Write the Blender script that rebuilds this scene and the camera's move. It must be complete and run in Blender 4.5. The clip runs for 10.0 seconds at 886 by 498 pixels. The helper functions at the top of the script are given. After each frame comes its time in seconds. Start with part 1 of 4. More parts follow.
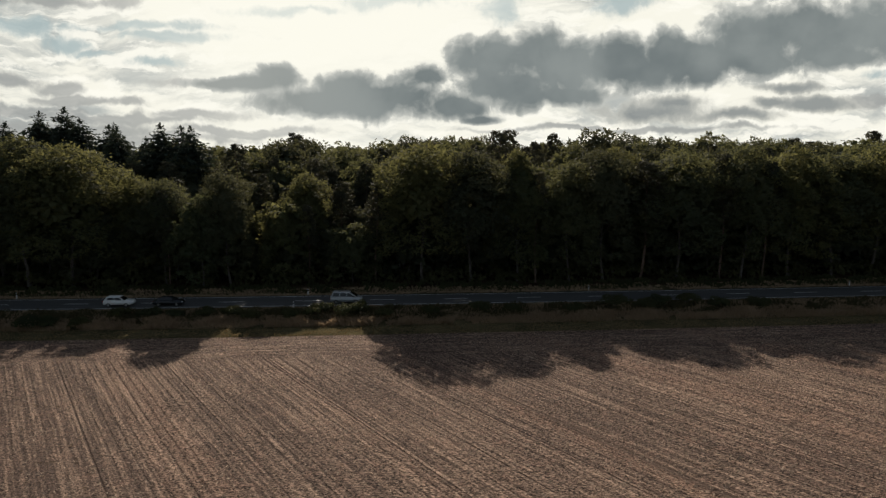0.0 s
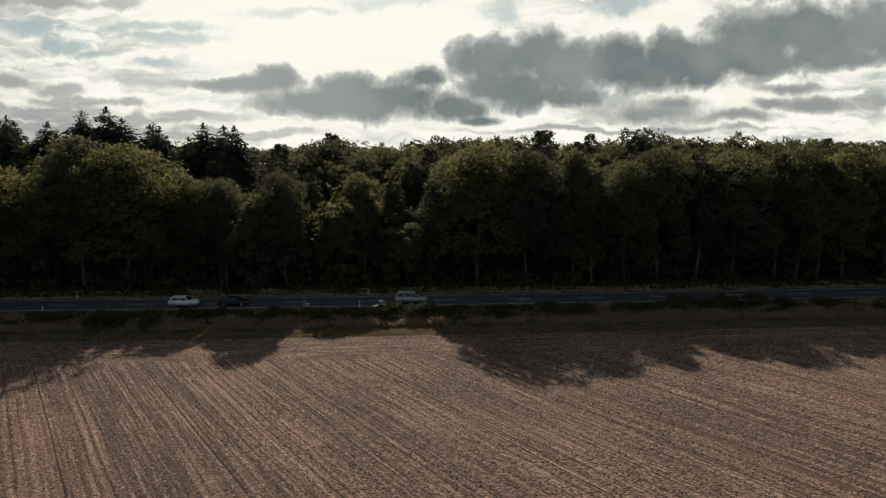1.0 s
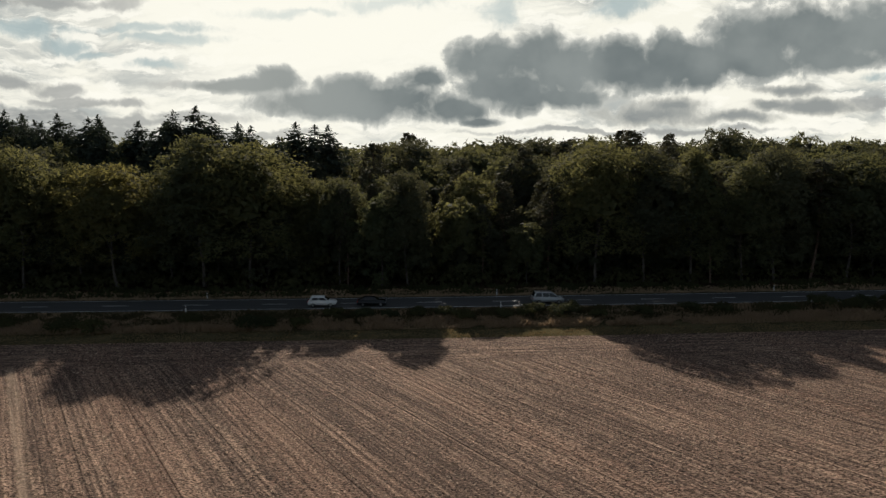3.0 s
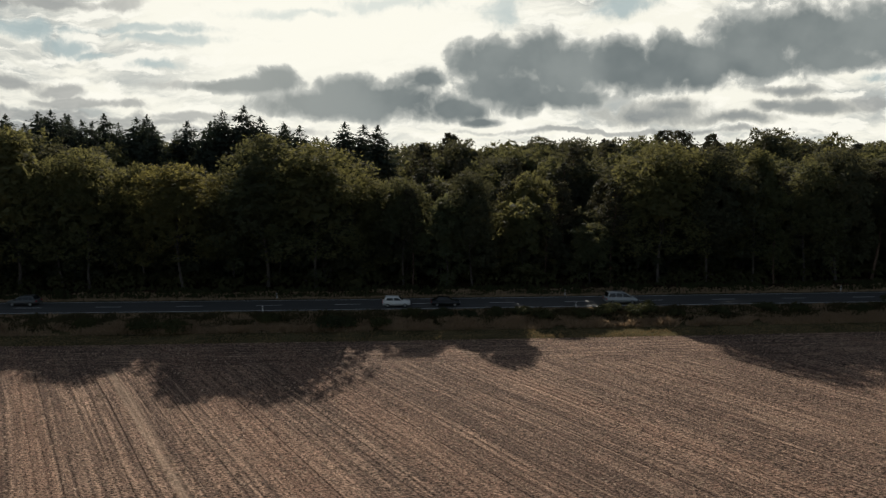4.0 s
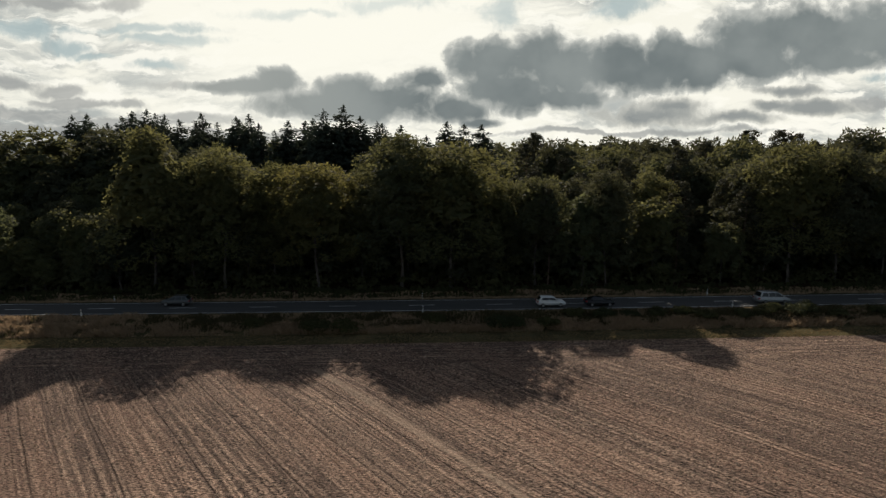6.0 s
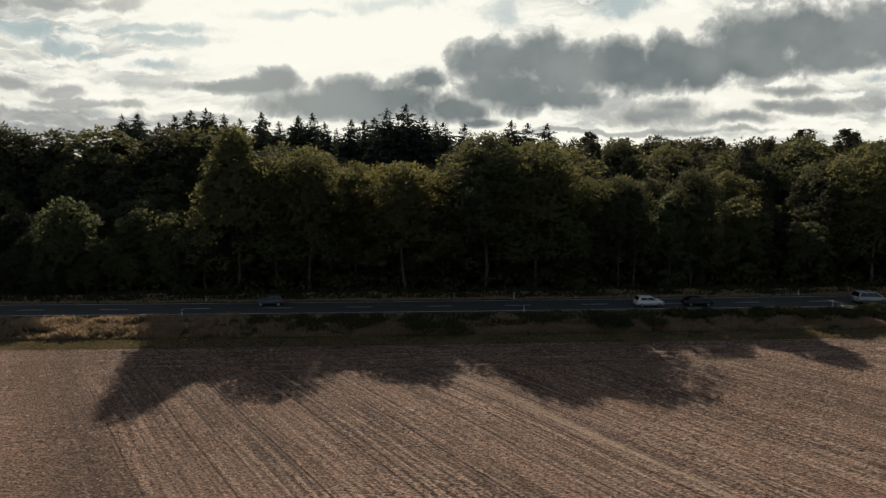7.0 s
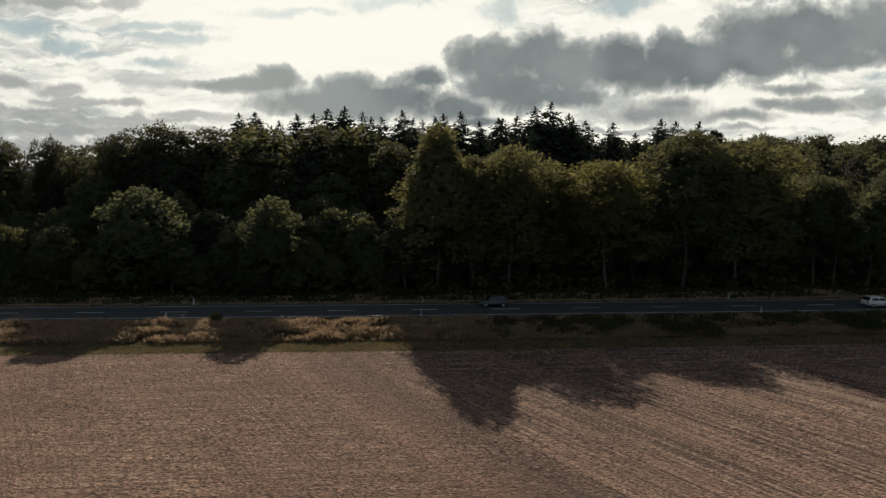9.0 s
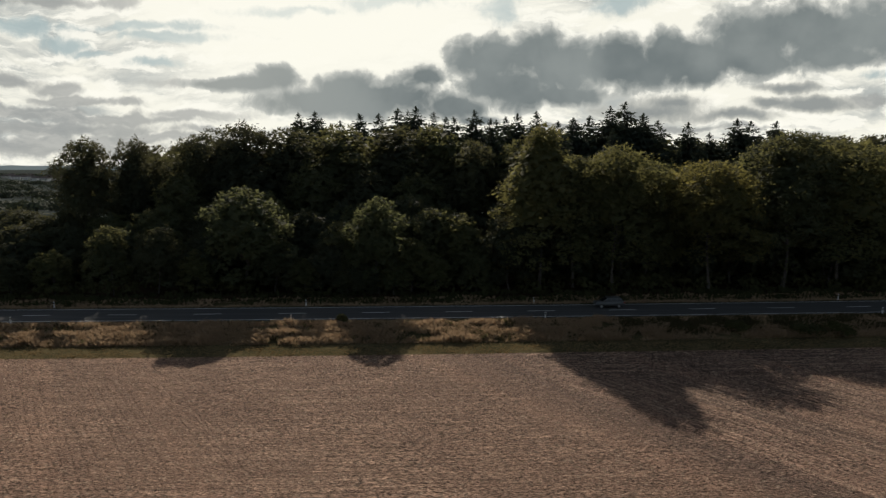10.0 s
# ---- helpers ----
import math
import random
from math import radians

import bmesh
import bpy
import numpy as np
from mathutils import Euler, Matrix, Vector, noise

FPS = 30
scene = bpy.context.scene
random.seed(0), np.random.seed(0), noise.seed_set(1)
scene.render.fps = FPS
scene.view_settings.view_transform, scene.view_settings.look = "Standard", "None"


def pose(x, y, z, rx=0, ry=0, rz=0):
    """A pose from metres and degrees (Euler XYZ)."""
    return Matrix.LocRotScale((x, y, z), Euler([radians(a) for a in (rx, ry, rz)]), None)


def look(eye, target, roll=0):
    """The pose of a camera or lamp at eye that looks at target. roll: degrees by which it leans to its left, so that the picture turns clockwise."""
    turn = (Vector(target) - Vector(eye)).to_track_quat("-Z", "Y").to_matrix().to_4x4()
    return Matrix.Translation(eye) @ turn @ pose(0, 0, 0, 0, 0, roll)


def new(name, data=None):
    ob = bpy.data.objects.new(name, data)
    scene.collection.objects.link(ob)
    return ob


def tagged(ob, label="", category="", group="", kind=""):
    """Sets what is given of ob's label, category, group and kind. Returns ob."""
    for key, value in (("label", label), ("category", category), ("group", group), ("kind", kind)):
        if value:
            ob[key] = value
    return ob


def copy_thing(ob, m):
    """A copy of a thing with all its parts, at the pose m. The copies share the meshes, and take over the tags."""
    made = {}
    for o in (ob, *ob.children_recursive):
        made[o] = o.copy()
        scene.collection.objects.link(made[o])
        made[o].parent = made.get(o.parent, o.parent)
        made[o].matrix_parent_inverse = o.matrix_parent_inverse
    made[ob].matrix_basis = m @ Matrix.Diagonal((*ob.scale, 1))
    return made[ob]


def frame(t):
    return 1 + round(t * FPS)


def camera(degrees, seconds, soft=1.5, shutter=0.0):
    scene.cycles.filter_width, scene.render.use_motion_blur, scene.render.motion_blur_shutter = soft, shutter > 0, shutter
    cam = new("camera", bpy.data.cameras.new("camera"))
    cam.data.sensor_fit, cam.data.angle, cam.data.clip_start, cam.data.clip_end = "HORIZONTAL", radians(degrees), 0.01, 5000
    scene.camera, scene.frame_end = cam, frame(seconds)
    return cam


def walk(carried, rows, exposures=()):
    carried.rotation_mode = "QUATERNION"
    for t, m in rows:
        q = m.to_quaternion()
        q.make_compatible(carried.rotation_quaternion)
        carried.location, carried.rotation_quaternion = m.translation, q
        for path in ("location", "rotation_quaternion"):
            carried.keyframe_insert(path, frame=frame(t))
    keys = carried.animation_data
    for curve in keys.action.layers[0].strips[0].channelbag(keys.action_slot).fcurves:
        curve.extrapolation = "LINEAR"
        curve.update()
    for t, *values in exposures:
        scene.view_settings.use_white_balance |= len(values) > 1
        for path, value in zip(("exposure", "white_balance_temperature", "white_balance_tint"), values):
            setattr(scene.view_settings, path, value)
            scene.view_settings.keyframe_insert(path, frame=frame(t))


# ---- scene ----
# camera: a drone sliding sideways along the road at tree-top height
cam = camera(72.0, 10.0, soft=1.4, shutter=0.35)
ROWS = [  # seconds, x, y, z, yaw, pitch, roll
    (0, 0.00, 0.00, 22.30, 0.031, -7.778, -0.023),
    (0.5, -5.16, 0.23, 22.18, -0.012, -7.733, -0.016),
    (1, -10.62, 0.43, 22.07, 0.005, -7.686, -0.014),
    (1.5, -16.02, 0.59, 21.97, -0.030, -7.648, -0.003),
    (2, -21.66, 0.75, 21.88, -0.011, -7.618, 0.013),
    (2.5, -27.21, 0.92, 21.80, -0.034, -7.596, 0.014),
    (4, -44.58, 1.30, 21.67, 0.029, -7.540, 0.022),
    (4.5, -50.39, 1.35, 21.64, 0.003, -7.527, 0.010),
    (5, -56.41, 1.37, 21.61, 0.028, -7.520, 0.012),
    (5.5, -62.36, 1.40, 21.58, -0.013, -7.513, 0.009),
    (7, -84.07, 2.37, 21.32, 0.033, -7.504, 0.010),
    (7.5, -92.31, 2.72, 21.30, 0.009, -7.529, 0.028),
    (8, -101.12, 3.04, 21.30, 0.055, -7.561, 0.036),
    (8.5, -109.90, 3.34, 21.34, 0.014, -7.603, 0.014),
    (9, -119.08, 3.59, 21.42, 0.013, -7.656, -0.020),
    (9.5, -127.94, 3.82, 21.54, -0.064, -7.702, -0.044),
    (10, -136.96, 3.98, 21.68, -0.079, -7.752, -0.056),
]
walk(cam, [(t, pose(x, y, z, 90 + pitch, -roll, yaw)) for t, x, y, z, yaw, pitch, roll in ROWS])

# ---------------------------------------------------------------- light
SUN_AZ, SUN_EL = radians(6.0), radians(30.0)  # the sun stands ahead, a little to the left
sun = new("sun", bpy.data.lights.new("sun", "SUN"))
sun.data.energy, sun.data.angle, sun.data.color = 5.0, radians(0.55), (1.0, 0.89, 0.76)
to_sun = Vector((-math.sin(SUN_AZ) * math.cos(SUN_EL), math.cos(SUN_AZ) * math.cos(SUN_EL), math.sin(SUN_EL)))
sun.matrix_world = look(to_sun * 300, (0, 0, 0))
scene.view_settings.exposure = 0.0

world = bpy.data.worlds.new("sky")
scene.world = world
world.use_nodes = True
WN, WL = world.node_tree.nodes, world.node_tree.links
WN.clear()


def plug(tree, sock, value):
    if isinstance(value, bpy.types.NodeSocket):
        tree.links.new(value, sock)
    else:
        sock.default_value = value


def math_node(tree, op, a, b=0.0, c=0.0, clamp=False):
    n = tree.nodes.new("ShaderNodeMath")
    n.operation, n.use_clamp = op, clamp
    for i, v in enumerate((a, b, c)):
        plug(tree, n.inputs[i], v)
    return n.outputs[0]


def vec_node(tree, op, a, b=(0, 0, 0), c=(0, 0, 0)):
    n = tree.nodes.new("ShaderNodeVectorMath")
    n.operation = op
    plug(tree, n.inputs[0], a)
    if op != "LENGTH":
        plug(tree, n.inputs[1], b)
    if op == "MULTIPLY_ADD":
        plug(tree, n.inputs[2], c)
    return n.outputs["Value"] if op == "LENGTH" else n.outputs["Vector"]


def step_node(tree, v, lo, hi, out0=0.0, out1=1.0):
    n = tree.nodes.new("ShaderNodeMapRange")
    n.interpolation_type = "SMOOTHSTEP"
    for i, x in enumerate((v, lo, hi, out0, out1)):
        plug(tree, n.inputs[i], x)
    return n.outputs[0]


def mix_node(tree, fac, a, b, mode="MIX"):
    n = tree.nodes.new("ShaderNodeMix")
    n.data_type, n.blend_type = "RGBA", mode
    plug(tree, n.inputs[0], fac)
    plug(tree, n.inputs[6], a if isinstance(a, bpy.types.NodeSocket) else (*a, 1))
    plug(tree, n.inputs[7], b if isinstance(b, bpy.types.NodeSocket) else (*b, 1))
    return n.outputs[2]


def noise_node(tree, vec, scale, detail=4.0, rough=0.55, distortion=0.0, colour=False):
    n = tree.nodes.new("ShaderNodeTexNoise")
    if vec is not None:
        tree.links.new(vec, n.inputs["Vector"])
    n.inputs["Scale"].default_value, n.inputs["Detail"].default_value = scale, detail
    n.inputs["Roughness"].default_value, n.inputs["Distortion"].default_value = rough, distortion
    return n.outputs["Color" if colour else "Fac"]


def build_sky(tree):
    """Broken cumulus against a bright sun: clouds are laid out on the plane ahead (right over ahead, up over ahead)."""
    way = tree.nodes.new("ShaderNodeTexCoord").outputs["Generated"]
    sep = tree.nodes.new("ShaderNodeSeparateXYZ")
    tree.links.new(way, sep.inputs[0])
    dx, dy, dz = sep.outputs
    ahead = math_node(tree, "MAXIMUM", dy, 0.08)
    u, v = math_node(tree, "DIVIDE", dx, ahead), math_node(tree, "DIVIDE", dz, ahead)
    com = tree.nodes.new("ShaderNodeCombineXYZ")
    plug(tree, com.inputs[0], u), plug(tree, com.inputs[1], v)
    flat = com.outputs[0]
    warp = noise_node(tree, flat, 9.0, 5.0, 0.6, 0.0, True)
    warped = vec_node(tree, "ADD", flat, vec_node(tree, "MULTIPLY_ADD", warp, (0.075, 0.05, 0), (-0.0375, -0.025, 0)))
    billow = noise_node(tree, warped, 17.0, 8.0, 0.62)
    puff = noise_node(tree, flat, 7.0, 3.0, 0.5)
    wide = vec_node(tree, "MULTIPLY", warped, (1.0, 3.4, 1.0))
    streak = noise_node(tree, wide, 4.2, 7.0, 0.6, 0.4)
    streak2 = noise_node(tree, wide, 11.0, 7.0, 0.62, 0.3)

    def blobs(rows, rag, plane):
        best = None
        for cu, cv, a, b in rows:
            r = vec_node(tree, "LENGTH", vec_node(tree, "MULTIPLY_ADD", plane, (1 / a, 1 / b, 0), (-cu / a, -cv / b, 0)))
            best = r if best is None else math_node(tree, "SMOOTH_MIN", best, r, 0.45)
        ragged = math_node(tree, "MULTIPLY_ADD", billow, rag, -rag * 0.5)
        ragged = math_node(tree, "ADD", ragged, math_node(tree, "MULTIPLY_ADD", puff, rag * 0.5, -rag * 0.25))
        return math_node(tree, "ADD", math_node(tree, "SUBTRACT", 1.0, best), ragged)

    def lump(scale):
        n = noise_node(tree, gentle, scale, 1.0, 0.5)
        return math_node(tree, "MULTIPLY_ADD", math_node(tree, "ABSOLUTE", math_node(tree, "SUBTRACT", n, 0.5)), 4.0, -0.36)

    gentle = vec_node(tree, "ADD", flat, vec_node(tree, "MULTIPLY_ADD", warp, (0.03, 0.02, 0), (-0.015, -0.01, 0)))
    heap = math_node(tree, "MULTIPLY_ADD", lump(8.0), 0.55, math_node(tree, "MULTIPLY_ADD", lump(19.0), 0.45, math_node(tree, "MULTIPLY_ADD", lump(42.0), 0.28, math_node(tree, "MULTIPLY_ADD", billow, 0.5, -0.25))))
    dark = math_node(tree, "MULTIPLY_ADD", heap, 0.42, blobs(BIG_CLOUD + MID_CLOUDS, 1.05, gentle))
    soft = blobs(SOFT_CLOUDS, 2.4, warped)
    blue = blobs(BLUE_GAPS, 3.4, warped)
    banks = blobs(LOW_CLOUDS, 1.7, warped)
    near_sun = vec_node(tree, "LENGTH", vec_node(tree, "MULTIPLY_ADD", flat, (1 / 0.36, 1 / 0.24, 0), (0.16 / 0.36, -0.27 / 0.24, 0)))
    glow = step_node(tree, math_node(tree, "ADD", near_sun, math_node(tree, "MULTIPLY_ADD", streak2, 1.2, -0.6)), 1.25, 0.25)
    veiled = math_node(tree, "SUBTRACT", streak, step_node(tree, u, -0.15, -0.7, 0.0, 0.065))
    base = mix_node(tree, step_node(tree, veiled, 0.34, 0.54), (0.47, 0.495, 0.475), (0.95, 0.93, 0.82))
    base = mix_node(tree, step_node(tree, streak2, 0.46, 0.58, 0.0, 0.9), base, (1.0, 0.98, 0.88))
    base = mix_node(tree, math_node(tree, "MULTIPLY", step_node(tree, soft, -0.3, 0.5), 0.85), base, mix_node(tree, streak2, (0.23, 0.25, 0.255), (0.50, 0.50, 0.47)))
    base = mix_node(tree, math_node(tree, "MULTIPLY", step_node(tree, blue, -0.5, 0.7), 0.8), base, (0.36, 0.44, 0.45))
    base = mix_node(tree, glow, base, (0.985, 0.965, 0.855))
    base = mix_node(tree, math_node(tree, "MULTIPLY", step_node(tree, blue, -0.3, 0.7), 0.45), base, (0.44, 0.54, 0.55))
    base = mix_node(tree, step_node(tree, banks, -0.2, 0.35, 0.0, 0.92), base, mix_node(tree, step_node(tree, banks, 0.0, 0.8), (0.55, 0.55, 0.50), (0.25, 0.272, 0.272)))
    thick = math_node(tree, "MULTIPLY_ADD", noise_node(tree, gentle, 5.0, 4.0, 0.5), 1.0, math_node(tree, "MULTIPLY", billow, 0.12))
    core = mix_node(tree, step_node(tree, thick, 0.36, 0.72), (0.150, 0.178, 0.182), (0.270, 0.298, 0.292))
    core = mix_node(tree, step_node(tree, u, -0.02, -0.42, 0.0, 0.75), core, (0.39, 0.405, 0.38))  # thinner towards the sun
    body = mix_node(tree, step_node(tree, dark, -0.04, 0.5), (0.56, 0.57, 0.53), core)
    front = mix_node(tree, step_node(tree, dark, -0.10, 0.16), base, body)
    sky = tree.nodes.new("ShaderNodeTexSky")
    sky.sky_type, sky.sun_disc = "NISHITA", False
    sky.sun_elevation, sky.sun_rotation = SUN_EL, -SUN_AZ
    over = noise_node(tree, way, 2.6, 5.0, 0.6)
    dome = mix_node(tree, 1.0, sky.outputs[0], (0.075, 0.065, 0.055), "MULTIPLY")
    low = step_node(tree, dz, 0.55, 0.02)
    dome = mix_node(tree, step_node(tree, over, 0.42, 0.62, 0.1, 0.85), dome, mix_node(tree, low, (0.19, 0.212, 0.236), (0.35, 0.44, 0.55)))
    infront = math_node(tree, "MULTIPLY", step_node(tree, dy, 0.1, 0.6), step_node(tree, v, 0.75, 0.35))
    out = tree.nodes.new("ShaderNodeOutputWorld")
    bg = tree.nodes.new("ShaderNodeBackground")
    bg.inputs["Strength"].default_value = 1.0
    tree.links.new(mix_node(tree, infront, dome, front), bg.inputs["Color"])
    tree.links.new(bg.outputs[0], out.inputs[0])


BIG_CLOUD = [(0.068, 0.168, 0.074, 0.0445), (0.158, 0.185, 0.056, 0.0445), (0.203, 0.155, 0.130, 0.0510), (0.105, 0.124, 0.111, 0.0389), (0.302, 0.155, 0.139, 0.0482), (0.400, 0.172, 0.111, 0.0538), (0.480, 0.198, 0.102, 0.0630), (0.586, 0.207, 0.130, 0.0649), (0.693, 0.210, 0.130, 0.0575), (0.500, 0.164, 0.139, 0.0259), (0.196, 0.111, 0.102, 0.0204), (0.625, 0.172, 0.139, 0.0259)]
MID_CLOUDS = [(-0.311, 0.131, 0.111, 0.0167), (-0.265, 0.143, 0.046, 0.0204), (-0.365, 0.131, 0.065, 0.0102), (-0.203, 0.102, 0.111, 0.0259), (-0.153, 0.122, 0.074, 0.0297), (-0.085, 0.105, 0.111, 0.0371), (-0.026, 0.140, 0.043, 0.0241), (0.024, 0.093, 0.083, 0.0259), (0.060, 0.073, 0.043, 0.0083)]
LOW_CLOUDS = [(0.333, 0.084, 0.111, 0.0185), (0.373, 0.096, 0.065, 0.0167), (0.460, 0.078, 0.083, 0.0102), (0.552, 0.122, 0.065, 0.0102), (0.595, 0.098, 0.083, 0.0130), (0.527, 0.099, 0.037, 0.0083)]
SOFT_CLOUDS = [(-0.598, 0.259, 0.139, 0.0120), (-0.575, 0.104, 0.102, 0.0083), (-0.658, 0.084, 0.111, 0.0093), (-0.504, 0.075, 0.148, 0.0093), (-0.394, 0.084, 0.083, 0.0093), (-0.605, 0.060, 0.204, 0.0130), (-0.332, 0.057, 0.148, 0.0074), (-0.690, 0.133, 0.056, 0.0111), (-0.618, 0.124, 0.046, 0.0130), (-0.410, 0.133, 0.056, 0.0083), (0.685, 0.108, 0.037, 0.0111), (0.288, 0.060, 0.278, 0.0046), (-0.681, 0.033, 0.241, 0.0185), (-0.479, 0.046, 0.148, 0.0093)]
BLUE_GAPS = [(-0.673, 0.218, 0.065, 0.0148), (-0.586, 0.192, 0.042, 0.0111), (-0.551, 0.180, 0.037, 0.0065), (-0.458, 0.163, 0.043, 0.0065), (0.094, 0.247, 0.039, 0.0241), (0.281, 0.254, 0.046, 0.0167), (-0.092, 0.256, 0.102, 0.0130), (-0.217, 0.244, 0.083, 0.0083), (-0.433, 0.203, 0.102, 0.0083), (0.686, 0.146, 0.037, 0.0111), (-0.485, 0.220, 0.111, 0.0074)]
build_sky(world.node_tree)

# ---------------------------------------------------------------- materials


def material(name, rough=0.8, spec=0.3):
    m = bpy.data.materials.new(name)
    m.use_nodes = True
    b = m.node_tree.nodes["Principled BSDF"]
    b.inputs["Roughness"].default_value = rough
    b.inputs["Specular IOR Level"].default_value = spec
    return m, m.node_tree, b


def place_node(tree, kind="Object"):
    return tree.nodes.new("ShaderNodeTexCoord").outputs[kind]


def position(tree):
    return tree.nodes.new("ShaderNodeNewGeometry").outputs["Position"]


def island(tree):
    return tree.nodes.new("ShaderNodeNewGeometry").outputs["Random Per Island"]


def bump(tree, b, height, strength, distance):
    n = tree.nodes.new("ShaderNodeBump")
    n.inputs["Strength"].default_value, n.inputs["Distance"].default_value = strength, distance
    tree.links.new(height, n.inputs["Height"])
    tree.links.new(n.outputs[0], b.inputs["Normal"])


def plain(name, colour, rough=0.6, metal=0.0, vary=0.12, scale=3.0, spec=0.4):
    m, t, b = material(name, rough, spec)
    f = noise_node(t, place_node(t), scale, 5.0)
    lo, hi = [c * (1 - vary) for c in colour], [min(1, c * (1 + vary)) for c in colour]
    t.links.new(mix_node(t, f, lo, hi), b.inputs["Base Color"])
    b.inputs["Metallic"].default_value = metal
    return m


def leafy(name, low, high, glow, through_share=0.4, rough=0.55):
    """Leaves: colour differs from leaf to leaf and from tree to tree; sunlight comes through them."""
    m, t, b = material(name, 0.8, 0.1)
    info = t.nodes.new("ShaderNodeObjectInfo").outputs["Random"]
    mixf = math_node(t, "MULTIPLY_ADD", island(t), 0.22, math_node(t, "MULTIPLY", info, 0.78))
    col = mix_node(t, mixf, low, high)
    col = mix_node(t, step_node(t, noise_node(t, position(t), 0.35, 3.0), 0.5, 0.7, 0.0, 0.6), col, high)
    t.links.new(col, b.inputs["Base Color"])
    tr = t.nodes.new("ShaderNodeBsdfTranslucent")
    t.links.new(mix_node(t, 0.5, col, glow), tr.inputs["Color"])
    mx = t.nodes.new("ShaderNodeMixShader")
    mx.inputs[0].default_value = through_share
    t.links.new(b.outputs[0], mx.inputs[1])
    t.links.new(tr.outputs[0], mx.inputs[2])
    t.links.new(mx.outputs[0], t.nodes["Material Output"].inputs["Surface"])
    return m


def bark(name, low, high):
    m, t, b = material(name, 0.9, 0.2)
    p = vec_node(t, "MULTIPLY", place_node(t), (6.0, 6.0, 0.9))
    f = noise_node(t, p, 1.5, 6.0, 0.65)
    t.links.new(mix_node(t, step_node(t, f, 0.35, 0.65), low, high), b.inputs["Base Color"])
    bump(t, b, f, 0.8, 0.05)
    return m


def field_material():
    """Cultivated stubble: broken straw over brown soil, drilled in slanting rows, with a headland along the verge."""
    m, t, b = material("stubble_soil", 0.95, 0.1)
    p = position(t)
    sep = t.nodes.new("ShaderNodeSeparateXYZ")
    t.links.new(p, sep.inputs[0])
    x, y, _ = sep.outputs
    wob = math_node(t, "MULTIPLY_ADD", noise_node(t, p, 0.04, 2.0, 0.5), 0.5, -0.25)
    cross = math_node(t, "ADD", math_node(t, "ADD", math_node(t, "MULTIPLY", x, ROW_WAY.y), math_node(t, "MULTIPLY", y, -ROW_WAY.x)), wob)
    along = math_node(t, "ADD", math_node(t, "MULTIPLY", x, ROW_WAY.x), math_node(t, "MULTIPLY", y, ROW_WAY.y))
    d = math_node(t, "ADD", x, 158.0)
    bow = math_node(t, "MULTIPLY_ADD", math_node(t, "MULTIPLY", d, d), 0.00012, math_node(t, "MULTIPLY_ADD", d, 0.035, 92.6))
    off = math_node(t, "SUBTRACT", y, bow)  # metres from the road's middle

    def rows(c, a, squeeze):
        com = t.nodes.new("ShaderNodeCombineXYZ")
        plug(t, com.inputs[0], c), plug(t, com.inputs[1], math_node(t, "MULTIPLY", a, squeeze))
        return com.outputs[0]

    slant, level = rows(cross, along, 0.022), rows(off, x, 0.05)
    # the headland along the verge, and the turning ground beyond a slanting line at the field's far end
    turn = math_node(t, "ADD", math_node(t, "MULTIPLY_ADD", y, 0.59, 86.75), math_node(t, "MULTIPLY_ADD", noise_node(t, p, 0.08, 4.0), 10.0, math_node(t, "ADD", x, -5.0)))
    head = step_node(t, math_node(t, "ADD", off, math_node(t, "MULTIPLY", noise_node(t, p, 0.12, 3.0), 4.0)), -24.5, -22.0)
    turned = step_node(t, turn, 3.0, -4.0)
    bare = math_node(t, "SUBTRACT", 1.0, math_node(t, "MAXIMUM", head, math_node(t, "MULTIPLY", turned, 0.5)))
    head = math_node(t, "MAXIMUM", head, turned)
    worked = step_node(t, math_node(t, "ABSOLUTE", turn), 9.0, 2.0)

    def both(scale, detail):
        a, c = noise_node(t, slant, scale, detail, 0.6), noise_node(t, level, scale, detail, 0.6)
        n = t.nodes.new("ShaderNodeMix")
        plug(t, n.inputs[0], head), plug(t, n.inputs[2], a), plug(t, n.inputs[3], c)
        return n.outputs[0]

    bands, coarse, fine = both(0.32, 2.0), both(1.0, 2.0), both(3.0, 2.0)
    lain = vec_node(t, "MULTIPLY", p, (0.5, 0.85, 1.0))
    grit = noise_node(t, lain, 6.5, 4.0, 0.7)
    chaff = noise_node(t, lain, 2.2, 4.0, 0.7)
    patch = noise_node(t, p, 0.035, 4.0, 0.55)

    def furrow(c, period, edge):
        f = math_node(t, "ABSOLUTE", math_node(t, "SUBTRACT", math_node(t, "FRACT", math_node(t, "DIVIDE", c, period)), 0.5))
        return step_node(t, f, edge, 0.5)

    lanes = math_node(t, "MULTIPLY", furrow(off, 1.15, 0.30), step_node(t, noise_node(t, level, 0.5, 4.0), 0.38, 0.62))
    lanes = math_node(t, "MULTIPLY", math_node(t, "MULTIPLY", lanes, head), step_node(t, turn, -10.0, 10.0, 0.15, 0.8))
    drills = math_node(t, "MULTIPLY", furrow(cross, 3.28, 0.44), step_node(t, noise_node(t, slant, 0.6, 4.0, 0.7), 0.46, 0.62))
    drills = math_node(t, "MAXIMUM", drills, math_node(t, "MULTIPLY", math_node(t, "MULTIPLY", furrow(cross, 0.82, 0.28), 0.85), step_node(t, noise_node(t, slant, 0.45, 3.0, 0.6), 0.40, 0.58)))
